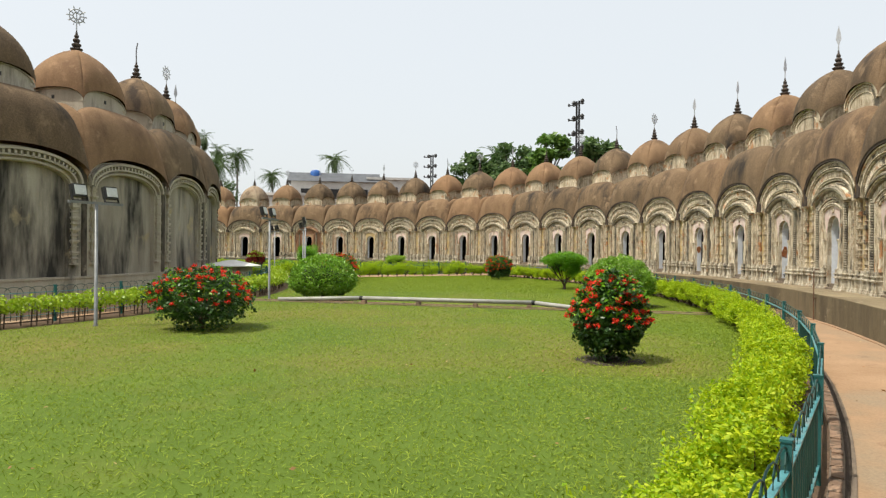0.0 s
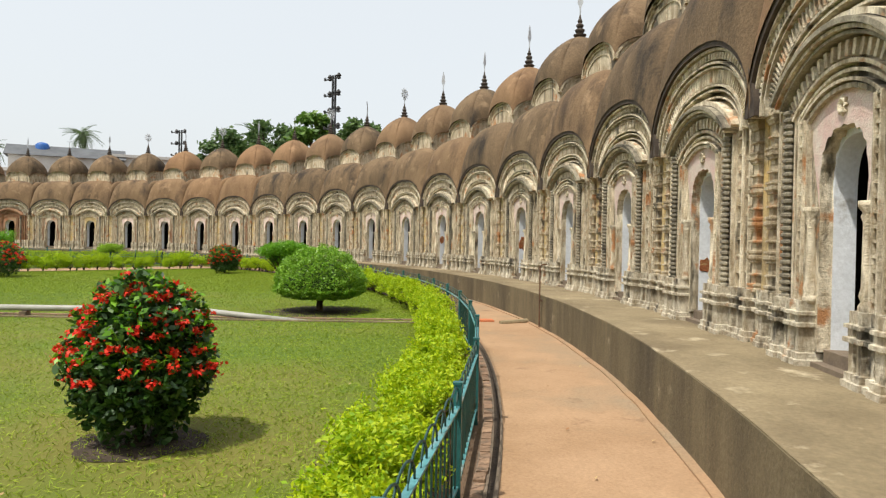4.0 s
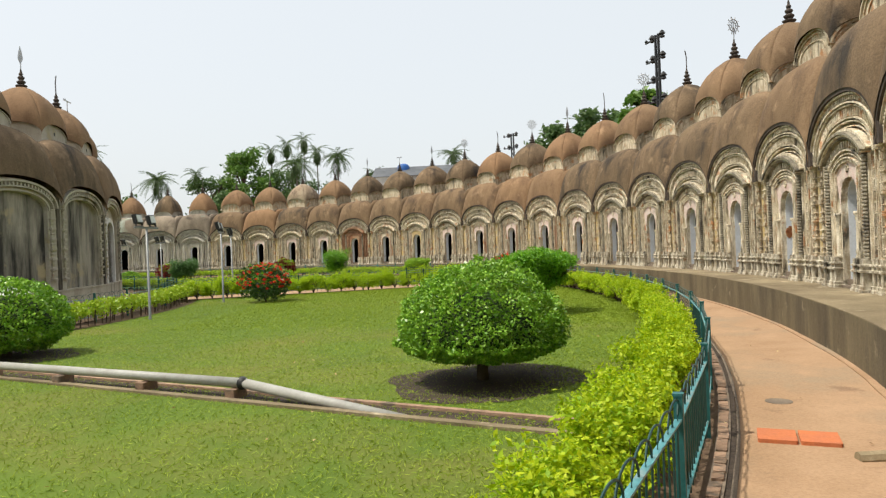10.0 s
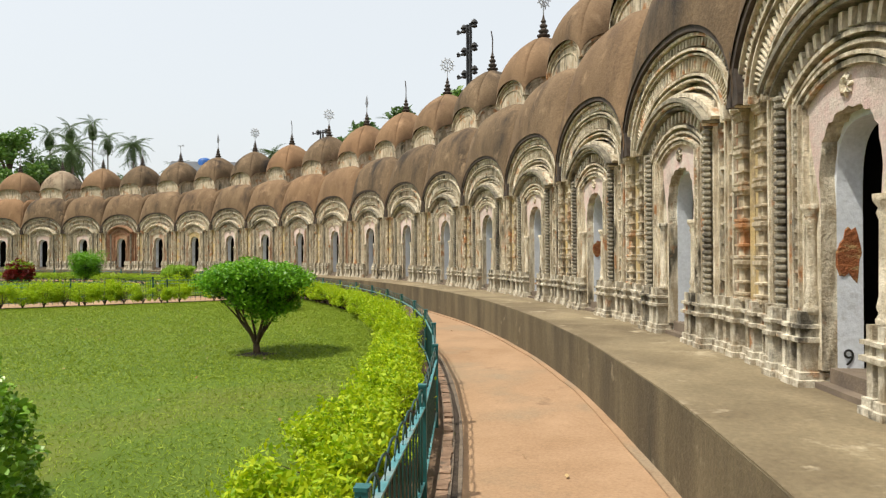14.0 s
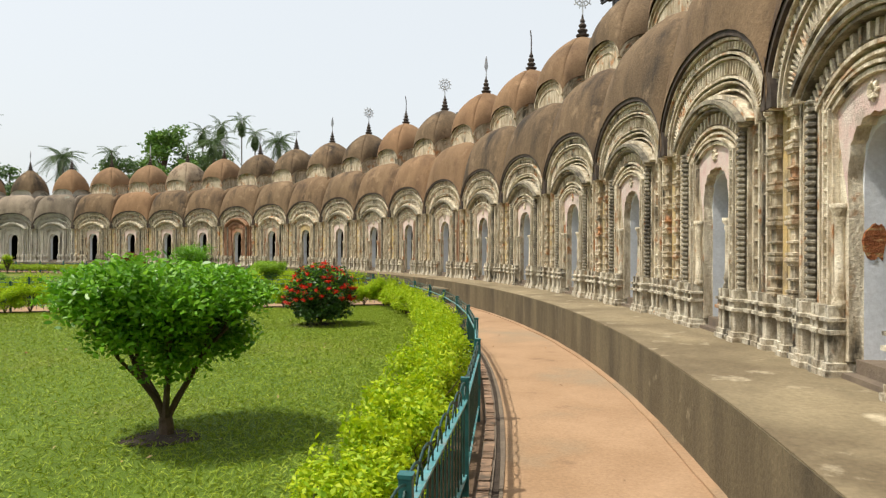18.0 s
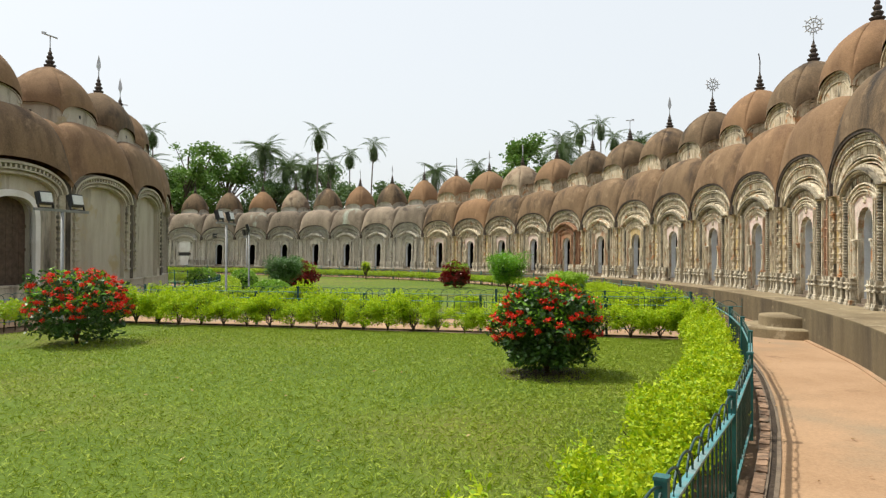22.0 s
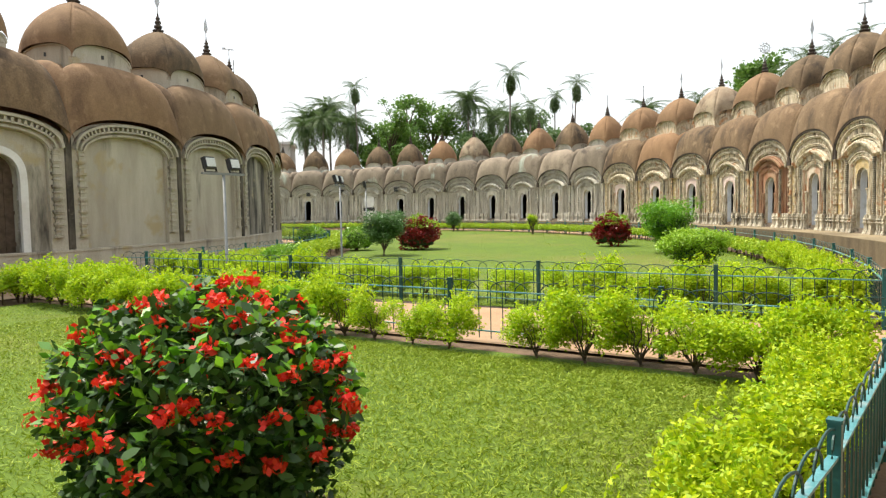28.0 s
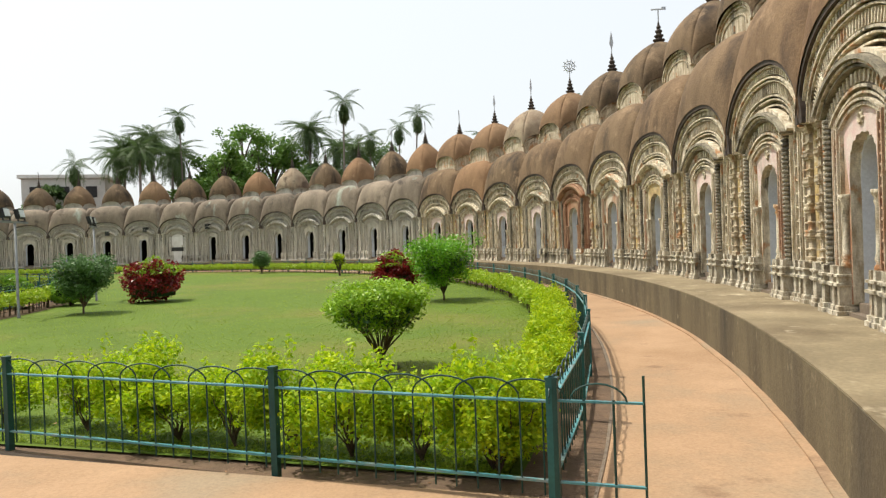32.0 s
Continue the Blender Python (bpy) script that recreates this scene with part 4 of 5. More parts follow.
def inner_temple(m, label, parts):
    t = thing("temple", label, "temple", "inner ring of temples", m=m)
    for name, me, at, lab in parts:
        mm = None if at is None else (at if isinstance(at, Matrix) else pose(*at) if len(at) == 3 else pose(at[0], at[1], 0))
        p = part(name, me, t, lab, mm)
        if name == "dentil_course":
            tagged(p, kind="stuff")
    return t


A_IN = -32.85         # the shrine with the doorway
EMB_IN = emblem_meshes(6.42)
blank = {}
inner = []
for k in range(N_IN):
    m = facing_out(R_IN, A_IN + k * 360 / N_IN, Z_IN)
    if k in (0, 18):
        inner.append(inner_temple(m, "inner shrine with an arched doorway and brown curved roofs", inner_parts(True)))
    else:
        # the shrines further back along the walk are blackened by rain
        dark = k >= 30 or 3 <= k < 12
        if dark not in blank:
            blank[dark] = inner_temple(m, "inner shrine with a rain-blackened back and brown curved roofs" if dark else "inner shrine with a blank grey back and brown curved roofs", inner_parts(False, M_INNER_DARK if dark else M_INNER))
            inner.append(blank[dark])
        else:
            inner.append(copy_thing(blank[dark], m))
EMB_AT = {0: 2, 1: 3, 2: 1, 3: 1, 4: 3, 31: 2, 32: 0, 33: 2, 34: 0, 35: 1}
for t in inner:
    part("emblem", EMB_IN[EMB_AT.get(inner.index(t), rnd.choice((0, 1, 1, 2, 0, 3)))], [c for c in t.children if c.name.startswith("spire")][0], "thin tin emblem", pose(0, 0, 0, 0, 0, rnd.uniform(0, 180)))

# ---- steps ----


def half_round_steps(deg):
    t = thing("steps", "half-round concrete steps worn smooth, against the platform", "steps", "steps", m=facing_in(R_EDGE + 0.1, deg, 0.0))
    for r, z0, z1 in ((1.08, 0.0, 0.20), (0.70, 0.20, 0.40)):
        n = 28
        ringp = [(r * math.cos(math.pi + math.pi * i / n), r * math.sin(math.pi + math.pi * i / n)) for i in range(n + 1)]
        v, q = [], len(ringp)
        for f_, z in ((1.0, z0), (1.0, z1 - 0.025), (0.985, z1 - 0.006), (0.965, z1)):
            v += [(x * f_, y * f_ if y < -0.01 else y, z) for x, y in ringp]
        f = [(j * q + i, j * q + i + 1, (j + 1) * q + i + 1, (j + 1) * q + i) for j in range(3) for i in range(q - 1)] + [tuple(3 * q + i for i in range(q))]
        part("step", Geo().add(v, f).mesh("step", M_PLATFORM), t)
    return t


half_round_steps(-89.9)
half_round_steps(-32.3)

# ---- fences ----
H_RAIL = 0.60


def fence_meshes(w, nb, paint=M_GREEN):
    """The meshes of one fence panel of width w with nb bars; each hoop spans three bar gaps and crosses the next."""
    d = {}
    d["post"] = Geo().box(-0.024, 0.024, -0.024, 0.024, -0.02, 0.73).box(-0.028, 0.028, -0.028, 0.028, 0.728, 0.742, 0.006).mesh("post", paint)
    d["top_rail"] = Geo().box(0.0, w, -0.018, 0.018, H_RAIL - 0.006, H_RAIL + 0.006).mesh("top_rail", M_RAIL)
    d["bottom_rail"] = Geo().box(0.0, w, -0.016, 0.016, 0.13, 0.142).mesh("bottom_rail", M_RAIL)
    s = w / nb
    d["bar"] = Geo().tube([(0, 0, 0.05), (0, 0, H_RAIL)], 0.006, 6).mesh("bar", M_BARS)

    def arc(x, n):
        return [(x + 1.5 * s - 1.5 * s * math.cos(math.pi * i / n), 0, H_RAIL + 0.125 * math.sin(math.pi * i / n) ** 0.85) for i in range(n + 1)]
    d["hoop"] = Geo().tube(arc(0, 12), 0.006, 5).mesh("hoop", M_BARS)
    g = Geo()
    for i in range(nb):
        g.tube([((i + 0.5) * s, 0, 0.05), ((i + 0.5) * s, 0, H_RAIL)], 0.006, 4)
        if i % 2 == 0:
            g.tube(arc((i - 0.5) * s, 8), 0.006, 4)
    d["railing_infill"] = g.mesh("railing_infill", M_BARS)
    return d


def fence_panel(meshes, w, nb, m, near=True):
    t = thing("fence_panel", "low teal-painted iron fence with hooped bars", "fence", "garden fence", m=m)
    part("post", meshes["post"], t)
    part("top_rail", meshes["top_rail"], t, "faded blue rail")
    part("bottom_rail", meshes["bottom_rail"], t, "faded blue rail")
    s = w / nb
    if near:
        for i in range(nb):
            part("bar", meshes["bar"], t, m=pose((i + 0.5) * s, 0, 0))
            if i % 2 == 0:
                part("hoop", meshes["hoop"], t, m=pose((i - 0.5) * s, 0, 0))
    else:
        tagged(part("railing_infill", meshes["railing_infill"], t), kind="stuff")
    return t


R_FENCE, A_POST, D_POST = 36.48, -69.67, 2.965
W_PANEL = 2 * R_FENCE * math.sin(radians(D_POST / 2))
FENCE = fence_meshes(W_PANEL, 14)


def ring_panel(deg, near):
    """A panel along the ring that runs on from its post at deg."""
    x, y, _ = polar(R_FENCE, deg)
    fence_panel(FENCE, W_PANEL, 14, pose(x, y, 0, 0, 0, deg + 90 + D_POST / 2), near)


for i in range(-14, 12):
    ring_panel(A_POST + i * D_POST, -9 <= i)
for i in range(0, 40):
    ring_panel(-29.3 + i * D_POST, i < 7)


for i in range(18):
    x, y, _ = polar(22.5, -117 + i * 4.55)
    fence_panel(FENCE, W_PANEL, 14, pose(x, y, 0, 0, 0, -117 + i * 4.55 + 92.3) @ Matrix.Diagonal((0.945, 1, 1, 1)), False)
for i in range(16):
    x, y, _ = polar(22.5, -27.0 + i * 4.55)
    fence_panel(FENCE, W_PANEL, 14, pose(x, y, 0, 0, 0, -27.0 + i * 4.55 + 92.3) @ Matrix.Diagonal((0.945, 1, 1, 1)), False)


def straight_fence(p0, p1, first, gap):
    """A run of panels from the corner post at p0 towards p1: a short first one, then wider ones."""
    d = Vector(p1) - Vector(p0)
    turn, at, k = math.degrees(math.atan2(d.y, d.x)), 0.0, 0
    short, wide = fence_meshes(first, 14, M_POST), fence_meshes(gap, 16, M_POST)
    while at < d.length - 0.5:
        p = Vector(p0) + d.normalized() * at
        fence_panel(wide if k else short, gap if k else first, 16 if k else 14, pose(p.x, p.y, 0, 0, 0, turn), k < 5)
        at, k = at + (gap if k else first), k + 1


straight_fence(polar(36.5, -29.3), polar(22.6, -27.2), 1.92, 2.56)
straight_fence(polar(36.48, -33.65), polar(22.6, -33.5), 1.98, 2.50)


def gate_stub(deg, r):
    """A short fixed leaf that stands out from the corner post onto the walk."""
    x, y, _ = polar(r, deg)
    t = thing("gate_leaf", "short teal iron gate leaf beside the walk", "gate", m=pose(x, y, 0, 0, 0, deg))
    for z in (0.13, H_RAIL):
        part("rail", Geo().box(0.02, 0.50, -0.012, 0.012, z, z + 0.012).mesh("rail", M_RAIL), t)
    for i in range(3):
        part("bar", Geo().tube([(0.17 + 0.165 * i, 0, 0.03), (0.17 + 0.165 * i, 0, 0.62 if i < 2 else 0.76)], 0.008, 6).mesh("bar", M_BARS), t)
    part("hoop", Geo().tube([(0.25 - 0.16 * math.cos(math.pi * i / 10), 0, H_RAIL + 0.11 * math.sin(math.pi * i / 10)) for i in range(11)], 0.006, 5).mesh("hoop", M_BARS), t)


gate_stub(-29.3, 36.5)
gate_stub(-33.65, 36.48)

# ---- leaves ----


def leaf_mesh(name, mat, pts, size, seed=0, up=0.3, aspect=0.5, droop=0.0, face=0.0, oval=False):
    """One mesh of many leaves at the given points, each a folded diamond or an oval; face turns their upper sides to the sky."""
    r = np.random.RandomState(seed)
    pts = np.asarray(pts, float)
    n = len(pts)
    d = r.normal(size=(n, 3))
    d[:, 2] = d[:, 2] * 0.6 + up
    if face:
        nrm = r.normal(size=(n, 3)) + np.array([0, 0, face * 1.6])
        nrm /= np.linalg.norm(nrm, axis=1)[:, None]
        d -= nrm * np.sum(d * nrm, axis=1)[:, None]
    d /= np.linalg.norm(d, axis=1)[:, None]
    s = np.cross(d, nrm if face else r.normal(size=(n, 3)))
    s /= np.linalg.norm(s, axis=1)[:, None] + 1e-9
    nrm = np.cross(s, d) if face else np.cross(d, s)
    L = size * r.uniform(0.65, 1.3, n)[:, None]
    base = pts - d * L * 0.5
    tip = base + d * L - np.array([0, 0, 1]) * L * droop
    if oval:
        q1, q2, w = base + d * L * 0.28, base + d * L * 0.66, s * L * aspect * 0.5
        lift = nrm * L * 0.07
        rows, k = [base, q1 + w * 0.85 + lift, q2 + w * 0.9 + lift, tip, q2 - w * 0.9 + lift, q1 - w * 0.85 + lift], 6
    else:
        mid = base + d * L * 0.5 + nrm * L * 0.06
        rows, k = [base, mid + s * L * aspect * 0.5, tip, mid - s * L * aspect * 0.5], 4
    v = np.stack(rows, 1).reshape(-1, 3)
    me = bpy.data.meshes.new(name)
    me.vertices.add(k * n)
    me.vertices.foreach_set("co", v.ravel())
    me.loops.add(k * n)
    me.loops.foreach_set("vertex_index", np.arange(k * n, dtype=np.int32))
    me.polygons.add(n)
    me.polygons.foreach_set("loop_start", np.arange(0, k * n, k, dtype=np.int32))
    me.update(calc_edges=True)
    me.materials.append(mat)
    return me


def blob_points(n, rx, ry, rz, seed, shell=0.55, lump=0.25, flat=-1.0, freq=2.2):
    """Points in the outer part of a lumpy rounded body; flat cuts its underside."""
    r = np.random.RandomState(seed)
    out = []
    while len(out) < n:
        p = r.normal(size=3)
        p /= np.linalg.norm(p)
        if p[2] < flat:
            continue
        k = 1 + lump * noise.noise(Vector(p) * freq + Vector((seed * 3.1, 0, 0)))
        q = k * (shell + (1 - shell) * r.uniform() ** 0.6)
        out.append((p[0] * rx * q, p[1] * ry * q, p[2] * rz * q))
    return np.array(out)


def branches(n, h0, h1, spread, r, seed, trunk=0.2):
    """A short trunk that forks into leaning stems."""
    rr = random.Random(seed)
    g = Geo()
    if trunk:
        g.tube([(0, 0, -0.05), (0.01, 0, trunk * 0.5), (0, 0.01, trunk)], r * 1.25, 8, 0.85)
    for i in range(n):
        a = 2 * math.pi * (i + rr.random() * 0.6) / n
        s = spread * rr.uniform(0.5, 1.0)
        pts = []
        for j in range(6):
            t = j / 5
            w, u = (0.07 if r > 0.04 else 0.05) * rr.uniform(-1, 1), 0.06 * rr.uniform(-1, 1)
            pts.append((s * t ** 1.2 * math.cos(a) + w * t, s * t ** 1.2 * math.sin(a) + u * t, trunk * 0.8 + (h1 - trunk * 0.8) * rr.uniform(0.92, 1.0) * t))
        g.tube(pts, r * rr.uniform(0.4, 0.7), 5, 0.35)
        if r > 0.045:
            # side limbs that fork off along the stem
            for j in (2, 3, 3):
                b, e = Vector(pts[j]), Vector(pts[5])
                tip = b + (e - b) * rr.uniform(0.55, 0.85) + Vector((rr.uniform(-1, 1), rr.uniform(-1, 1), 0)) * spread * 0.25
                g.tube([b, b.lerp(tip, 0.5) + Vector((0, 0, 0.04)), tip], r * 0.3, 5, 0.4)
    return g


def hedge_meshes(n, seed, w, h, mat, size=0.05, low=0.34, k=14):
    r = np.random.RandomState(seed)
    p = []
    for i in range(k):
        z = r.uniform(low, 0.88)
        wide = 1.0 if low > 0.33 else 1.12
        c = np.array([r.uniform(-0.29, 0.29) * wide, r.uniform(-w * 0.40, w * 0.40) * wide, h * z])
        p.append(blob_points(n // k, 0.145, 0.145, h * 0.17, seed * 11 + i, 0.25, 0.7) + c)
    # loose shoots that stand out of the clipped top
    for i in range(9):
        c, lean = np.array([r.uniform(-0.28, 0.28), r.uniform(-w * 0.45, w * 0.45), h * r.uniform(0.75, 0.95)]), r.normal(size=2) * 0.05
        p.append(np.array([c + np.array([lean[0] * q, lean[1] * q, 0.13 * q]) + r.normal(size=3) * 0.012 for q in np.linspace(0, 1, 16)]))
    p = np.concatenate(p)
    leaves = leaf_mesh("foliage", mat, p, size, seed, 0.3, 0.46, face=0.5)
    stems = branches(13, 0, h * 0.72, 0.27, 0.014, seed, 0.02).mesh("branching_stem", M_BARK)
    return leaves, stems


NEAR_HEDGE = [hedge_meshes(4800, s, 0.50, 0.60, L_HEDGE, 0.040) for s in (1, 2, 3, 4)]
CROSS_HEDGE = [hedge_meshes(4600, s, 0.60, 0.66, L_HEDGE_C, 0.044, 0.30, 20) for s in (11, 12, 13, 14)]
rh = random.Random(9)


def hedge_plant(kinds, x, y, turn, s=1.0, label="clipped yellow-green hedge plant", group="hedge along the fence"):
    leaves, stems = rh.choice(kinds)
    t = thing("hedge_plant", label, "hedge", group, m=pose(x, y, 0, 0, 0, turn + rh.choice((0, 180))) @ Matrix.Diagonal((s, s * rh.uniform(0.85, 1.15), s * rh.uniform(0.82, 1.12), 1)))
    part("foliage", leaves, t)
    tagged(part("branching_stem", stems, t), kind="stuff")


def ring_hedge(kinds, r, a0, a1, gap, s=1.0, group="hedge along the fence", wob=0.06):
    n = int(abs(a1 - a0) * math.pi / 180 * r / gap)
    for i in range(n + 1):
        a = a0 + (a1 - a0) * i / n
        x, y, _ = polar(r + rh.uniform(-wob, wob), a + rh.uniform(-0.1, 0.1))
        hedge_plant(kinds, x, y, a + 90, s, group=group)


def far_hedge(r, a0, a1, label, h=0.55, w=0.55, per=420, seed=0):
    """A long clipped hedge that stays far off: one body of leaves over a row of stems."""
    rr = np.random.RandomState(seed)
    n = int(abs(a1 - a0) * math.pi / 180 * r / 0.55)
    pts, g = [], Geo()
    for i in range(n + 1):
        a = a0 + (a1 - a0) * i / n
        c = np.array(polar(r + rr.uniform(-0.05, 0.05), a + rr.uniform(-0.15, 0.15), h * 0.66))
        pts.append(blob_points(per, 0.36, w * 0.6, h * 0.36 * rr.uniform(0.8, 1.15), seed * 97 + i, 0.3, 0.4) + c)
        for q in range(3):
            x, y = c[0] + rr.uniform(-0.15, 0.15), c[1] + rr.uniform(-0.15, 0.15)
            g.tube([(x, y, -0.02), (x + 0.02, y, h * 0.6)], 0.014, 4)
    t = thing("hedge", label, "hedge", kind="stuff", me=leaf_mesh("hedge", L_HEDGE_F, np.concatenate(pts), 0.085, seed, 0.5, 0.55))
    part("branching_stem", g.mesh("branching_stem", M_BARK), t)


ring_hedge(NEAR_HEDGE, 36.07, -102, -34.6, 0.45)
ring_hedge(NEAR_HEDGE, 36.07, -28.6, -14, 0.5)
far_hedge(36.0, -13.4, 100, "clipped yellow-green hedge along the far fence", seed=3)
far_hedge(22.95, -125, -34.6, "clipped yellow-green hedge along the inner walk", 0.62, seed=4)
far_hedge(22.95, -26.5, 100, "clipped yellow-green hedge along the inner walk", 0.62, seed=5)
for deg, side in ((-33.65, -0.46), (-29.3, 0.46)):
    for i in range(26):
        r = 36.0 - i * 0.53
        far = deg > -30
        thin = not far and 31.2 < r < 33.4
        if (far and i > 1 and rh.random() < 0.06) or (thin and rh.random() < 0.1):
            continue
        a = deg + (2.1 if far else 0.15) * (36.5 - r) / 13.9 + math.degrees((side + rh.uniform(-0.06, 0.06)) / r)
        x, y, _ = polar(r, a)
        hedge_plant(CROSS_HEDGE, x, y, deg, rh.uniform(0.85, 1.12) if far else rh.uniform(0.74, 0.92) if thin else rh.uniform(1.02, 1.18), group="hedge along the cross path")

# soil strips whose dark colour also carries the hedge's shadow
for a0, a1, side in ((-33.65, -33.5, -0.46), (-29.3, -27.2, 0.46)):
    p0, p1 = Vector(polar(36.0, a0)), Vector(polar(23.4, a1))
    d = (p1 - p0).normalized().cross(Vector((0, 0, 1))) * (-side)
    q = [p0 + d * 0.25, p1 + d * 0.25, p1 + d * 1.5, p0 + d * 1.5]
    structure("soil_strip", Geo().add([(v.x, v.y, 0.008) for v in q], [(0, 1, 2, 3)]).mesh("soil_strip", M_BED), "soil under the cross hedge, darkened with its painted shadow", "soil")

# ---- shrubs ----


def shrub(name, r, deg, h, w, label, category, leaves, stems):
    x, y, _ = polar(r, deg)
    t = thing(name, label, category, m=pose(x, y, 0, 0, 0, rh.uniform(0, 360)))
    for nm, me, lab in leaves:
        tagged(part(nm, me, t, lab), kind="stuff" if nm in ("flowers", "young_leaves", "top_leaves") else "")
    tagged(part("branching_stem", stems.mesh("branching_stem", M_BARK), t), kind="stuff")
    return t


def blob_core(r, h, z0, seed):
    """A rough solid body that fills a bush, coloured dark as its inner shade."""
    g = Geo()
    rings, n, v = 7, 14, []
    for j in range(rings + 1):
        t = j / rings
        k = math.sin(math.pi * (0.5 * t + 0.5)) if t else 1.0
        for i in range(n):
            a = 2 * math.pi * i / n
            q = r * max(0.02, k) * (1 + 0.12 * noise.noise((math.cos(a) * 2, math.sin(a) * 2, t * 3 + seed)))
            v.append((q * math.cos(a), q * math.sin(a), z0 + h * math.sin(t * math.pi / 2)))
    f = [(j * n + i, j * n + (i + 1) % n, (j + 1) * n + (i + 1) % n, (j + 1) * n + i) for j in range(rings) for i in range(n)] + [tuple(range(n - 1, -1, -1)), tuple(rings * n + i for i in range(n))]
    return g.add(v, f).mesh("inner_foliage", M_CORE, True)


def topiary(r, deg, h, w, seed, n=9000, size=0.05, under=0.36):
    """A clipped half-ball on a short trunk."""
    zc = h * (0.33 + 0.12 * under)
    p = blob_points(n, w / 2, w / 2, h - zc, seed, 0.86, 0.13, -0.86, 5.5)
    p[:, 2] = np.where(p[:, 2] < 0, p[:, 2] * under, p[:, 2]) + zc
    inside = blob_points(n // 8, w * 0.36, w * 0.36, h * 0.4, seed + 7, 0.2, 0.2, -0.1) + np.array([0, 0, zc])
    zb = h * 0.2
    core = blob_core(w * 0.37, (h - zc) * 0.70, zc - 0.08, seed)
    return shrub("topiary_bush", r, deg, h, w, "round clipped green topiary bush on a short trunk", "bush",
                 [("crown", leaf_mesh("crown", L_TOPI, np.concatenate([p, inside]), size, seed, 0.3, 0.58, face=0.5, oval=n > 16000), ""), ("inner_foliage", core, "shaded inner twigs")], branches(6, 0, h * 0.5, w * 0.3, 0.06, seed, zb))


def goblet(r, deg, h, w, seed, mat=L_SHRUB, n=5200, size=0.075, label="goblet-shaped green shrub on bare forking stems", zb=0.42, lump=0.35, clumps=40, stems=10, top=0.0):
    """A vase-shaped shrub: stems that spread to a broad flat crown."""
    rr = np.random.RandomState(seed)
    z0 = h * zb
    p = []
    for i in range(clumps):
        a, q = rr.uniform(0, 2 * math.pi), rr.uniform(0, 1) ** 0.5
        f = rr.uniform(0.25, 0.88)
        if top and i % 3:
            # most clumps lie on the clipped, gently domed top and its rim
            f = 0.9 - top * q ** 2 - 0.06 * rr.uniform()
        elif top and zb > 0.3 and i % 2:
            # some hang down the sloping sides
            q, f = 0.75 + 0.3 * q, rr.uniform(0.1, 0.6)
        z = z0 + (h - z0) * f
        k = 0.22 + 0.78 * f ** 0.75
        s = (40 / clumps) ** 0.4
        p.append(blob_points(n // clumps, w * 0.17 * s, w * 0.17 * s, (h - z0) * 0.20 * s, seed * 31 + i, 0.2, lump) + np.array([q * k * w * 0.42 * math.cos(a), q * k * w * 0.42 * math.sin(a), z]))
    p = np.concatenate(p)
    # the inner leaves take the dark leaf colour to paint the crown's shade
    return shrub("shrub", r, deg, h, w, label, "shrub", [("crown", leaf_mesh("crown", mat, p, size, seed, 0.35, 0.46, face=0.75, oval=n > 12000), ""), ("inner_foliage", leaf_mesh("inner_foliage", L_DARK, blob_points(n // 6, w * 0.30, w * 0.30, (h - z0) * 0.26, seed + 70, 0.2, 0.3) * np.array([1, 1, 1]) + np.array([0, 0, z0 + (h - z0) * 0.52]), size * 1.2, seed, 0.2, 0.5), "inner leaves coloured dark as shade")], branches(stems, 0, h * 0.78, w * 0.37, 0.05 if stems < 12 else 0.024, seed, h * 0.11))


def flower_bush(r, deg, h, w, seed, n=6500, blooms=60, size=0.072, flower=L_FLOWER, lump=0.45):
    """A rounded dark bush with heads of scarlet flowers."""
    p = blob_points(n, w / 2, w / 2, h * 0.50, seed, 0.5, lump, -0.95, 2.6) + np.array([0, 0, h * 0.52])
    rr = np.random.RandomState(seed + 50)
    fl, heads, tries = [], [], 0
    while len(fl) < blooms:
        c = rr.normal(size=3)
        c /= np.linalg.norm(c)
        c[2] = abs(c[2]) * 0.9 - 0.3 * rr.uniform()
        c = c / np.linalg.norm(c) * (1 + 0.22 * noise.noise(Vector(c) * 2.6 + Vector((seed * 3.1, 0, 0))))
        at = np.array([c[0] * w / 2, c[1] * w / 2, h * 0.52 + c[2] * h * 0.5])
        tries += 1
        if tries < blooms * 8 and any(np.linalg.norm(at - q) < 0.12 * w for q in heads):
            continue
        heads.append(at)
        fl.append(at + rr.normal(size=(38, 3)) * (0.026, 0.026, 0.017))
    return shrub("flower_bush", r, deg, h, w, "rounded dark green bush covered in scarlet flower heads", "bush",
                 [("foliage", leaf_mesh("foliage", L_DARK, p, size, seed, 0.2, 0.48, face=0.5, oval=n > 6000), ""), ("young_leaves", leaf_mesh("young_leaves", L_SHRUB, blob_points(n // 10, w / 2 * 1.02, w / 2 * 1.02, h * 0.51, seed, 0.85, lump, 0.0, 2.6) + np.array([0, 0, h * 0.52]), size, seed + 9, 0.4, 0.5, face=0.6), "bright young leaves"), ("flowers", leaf_mesh("flowers", flower, np.concatenate(fl), 0.034, seed + 1, 0.5, 0.7), "scarlet flower heads")],
                 branches(9, 0, h * 0.7, w * 0.3, 0.03, seed, 0.05))


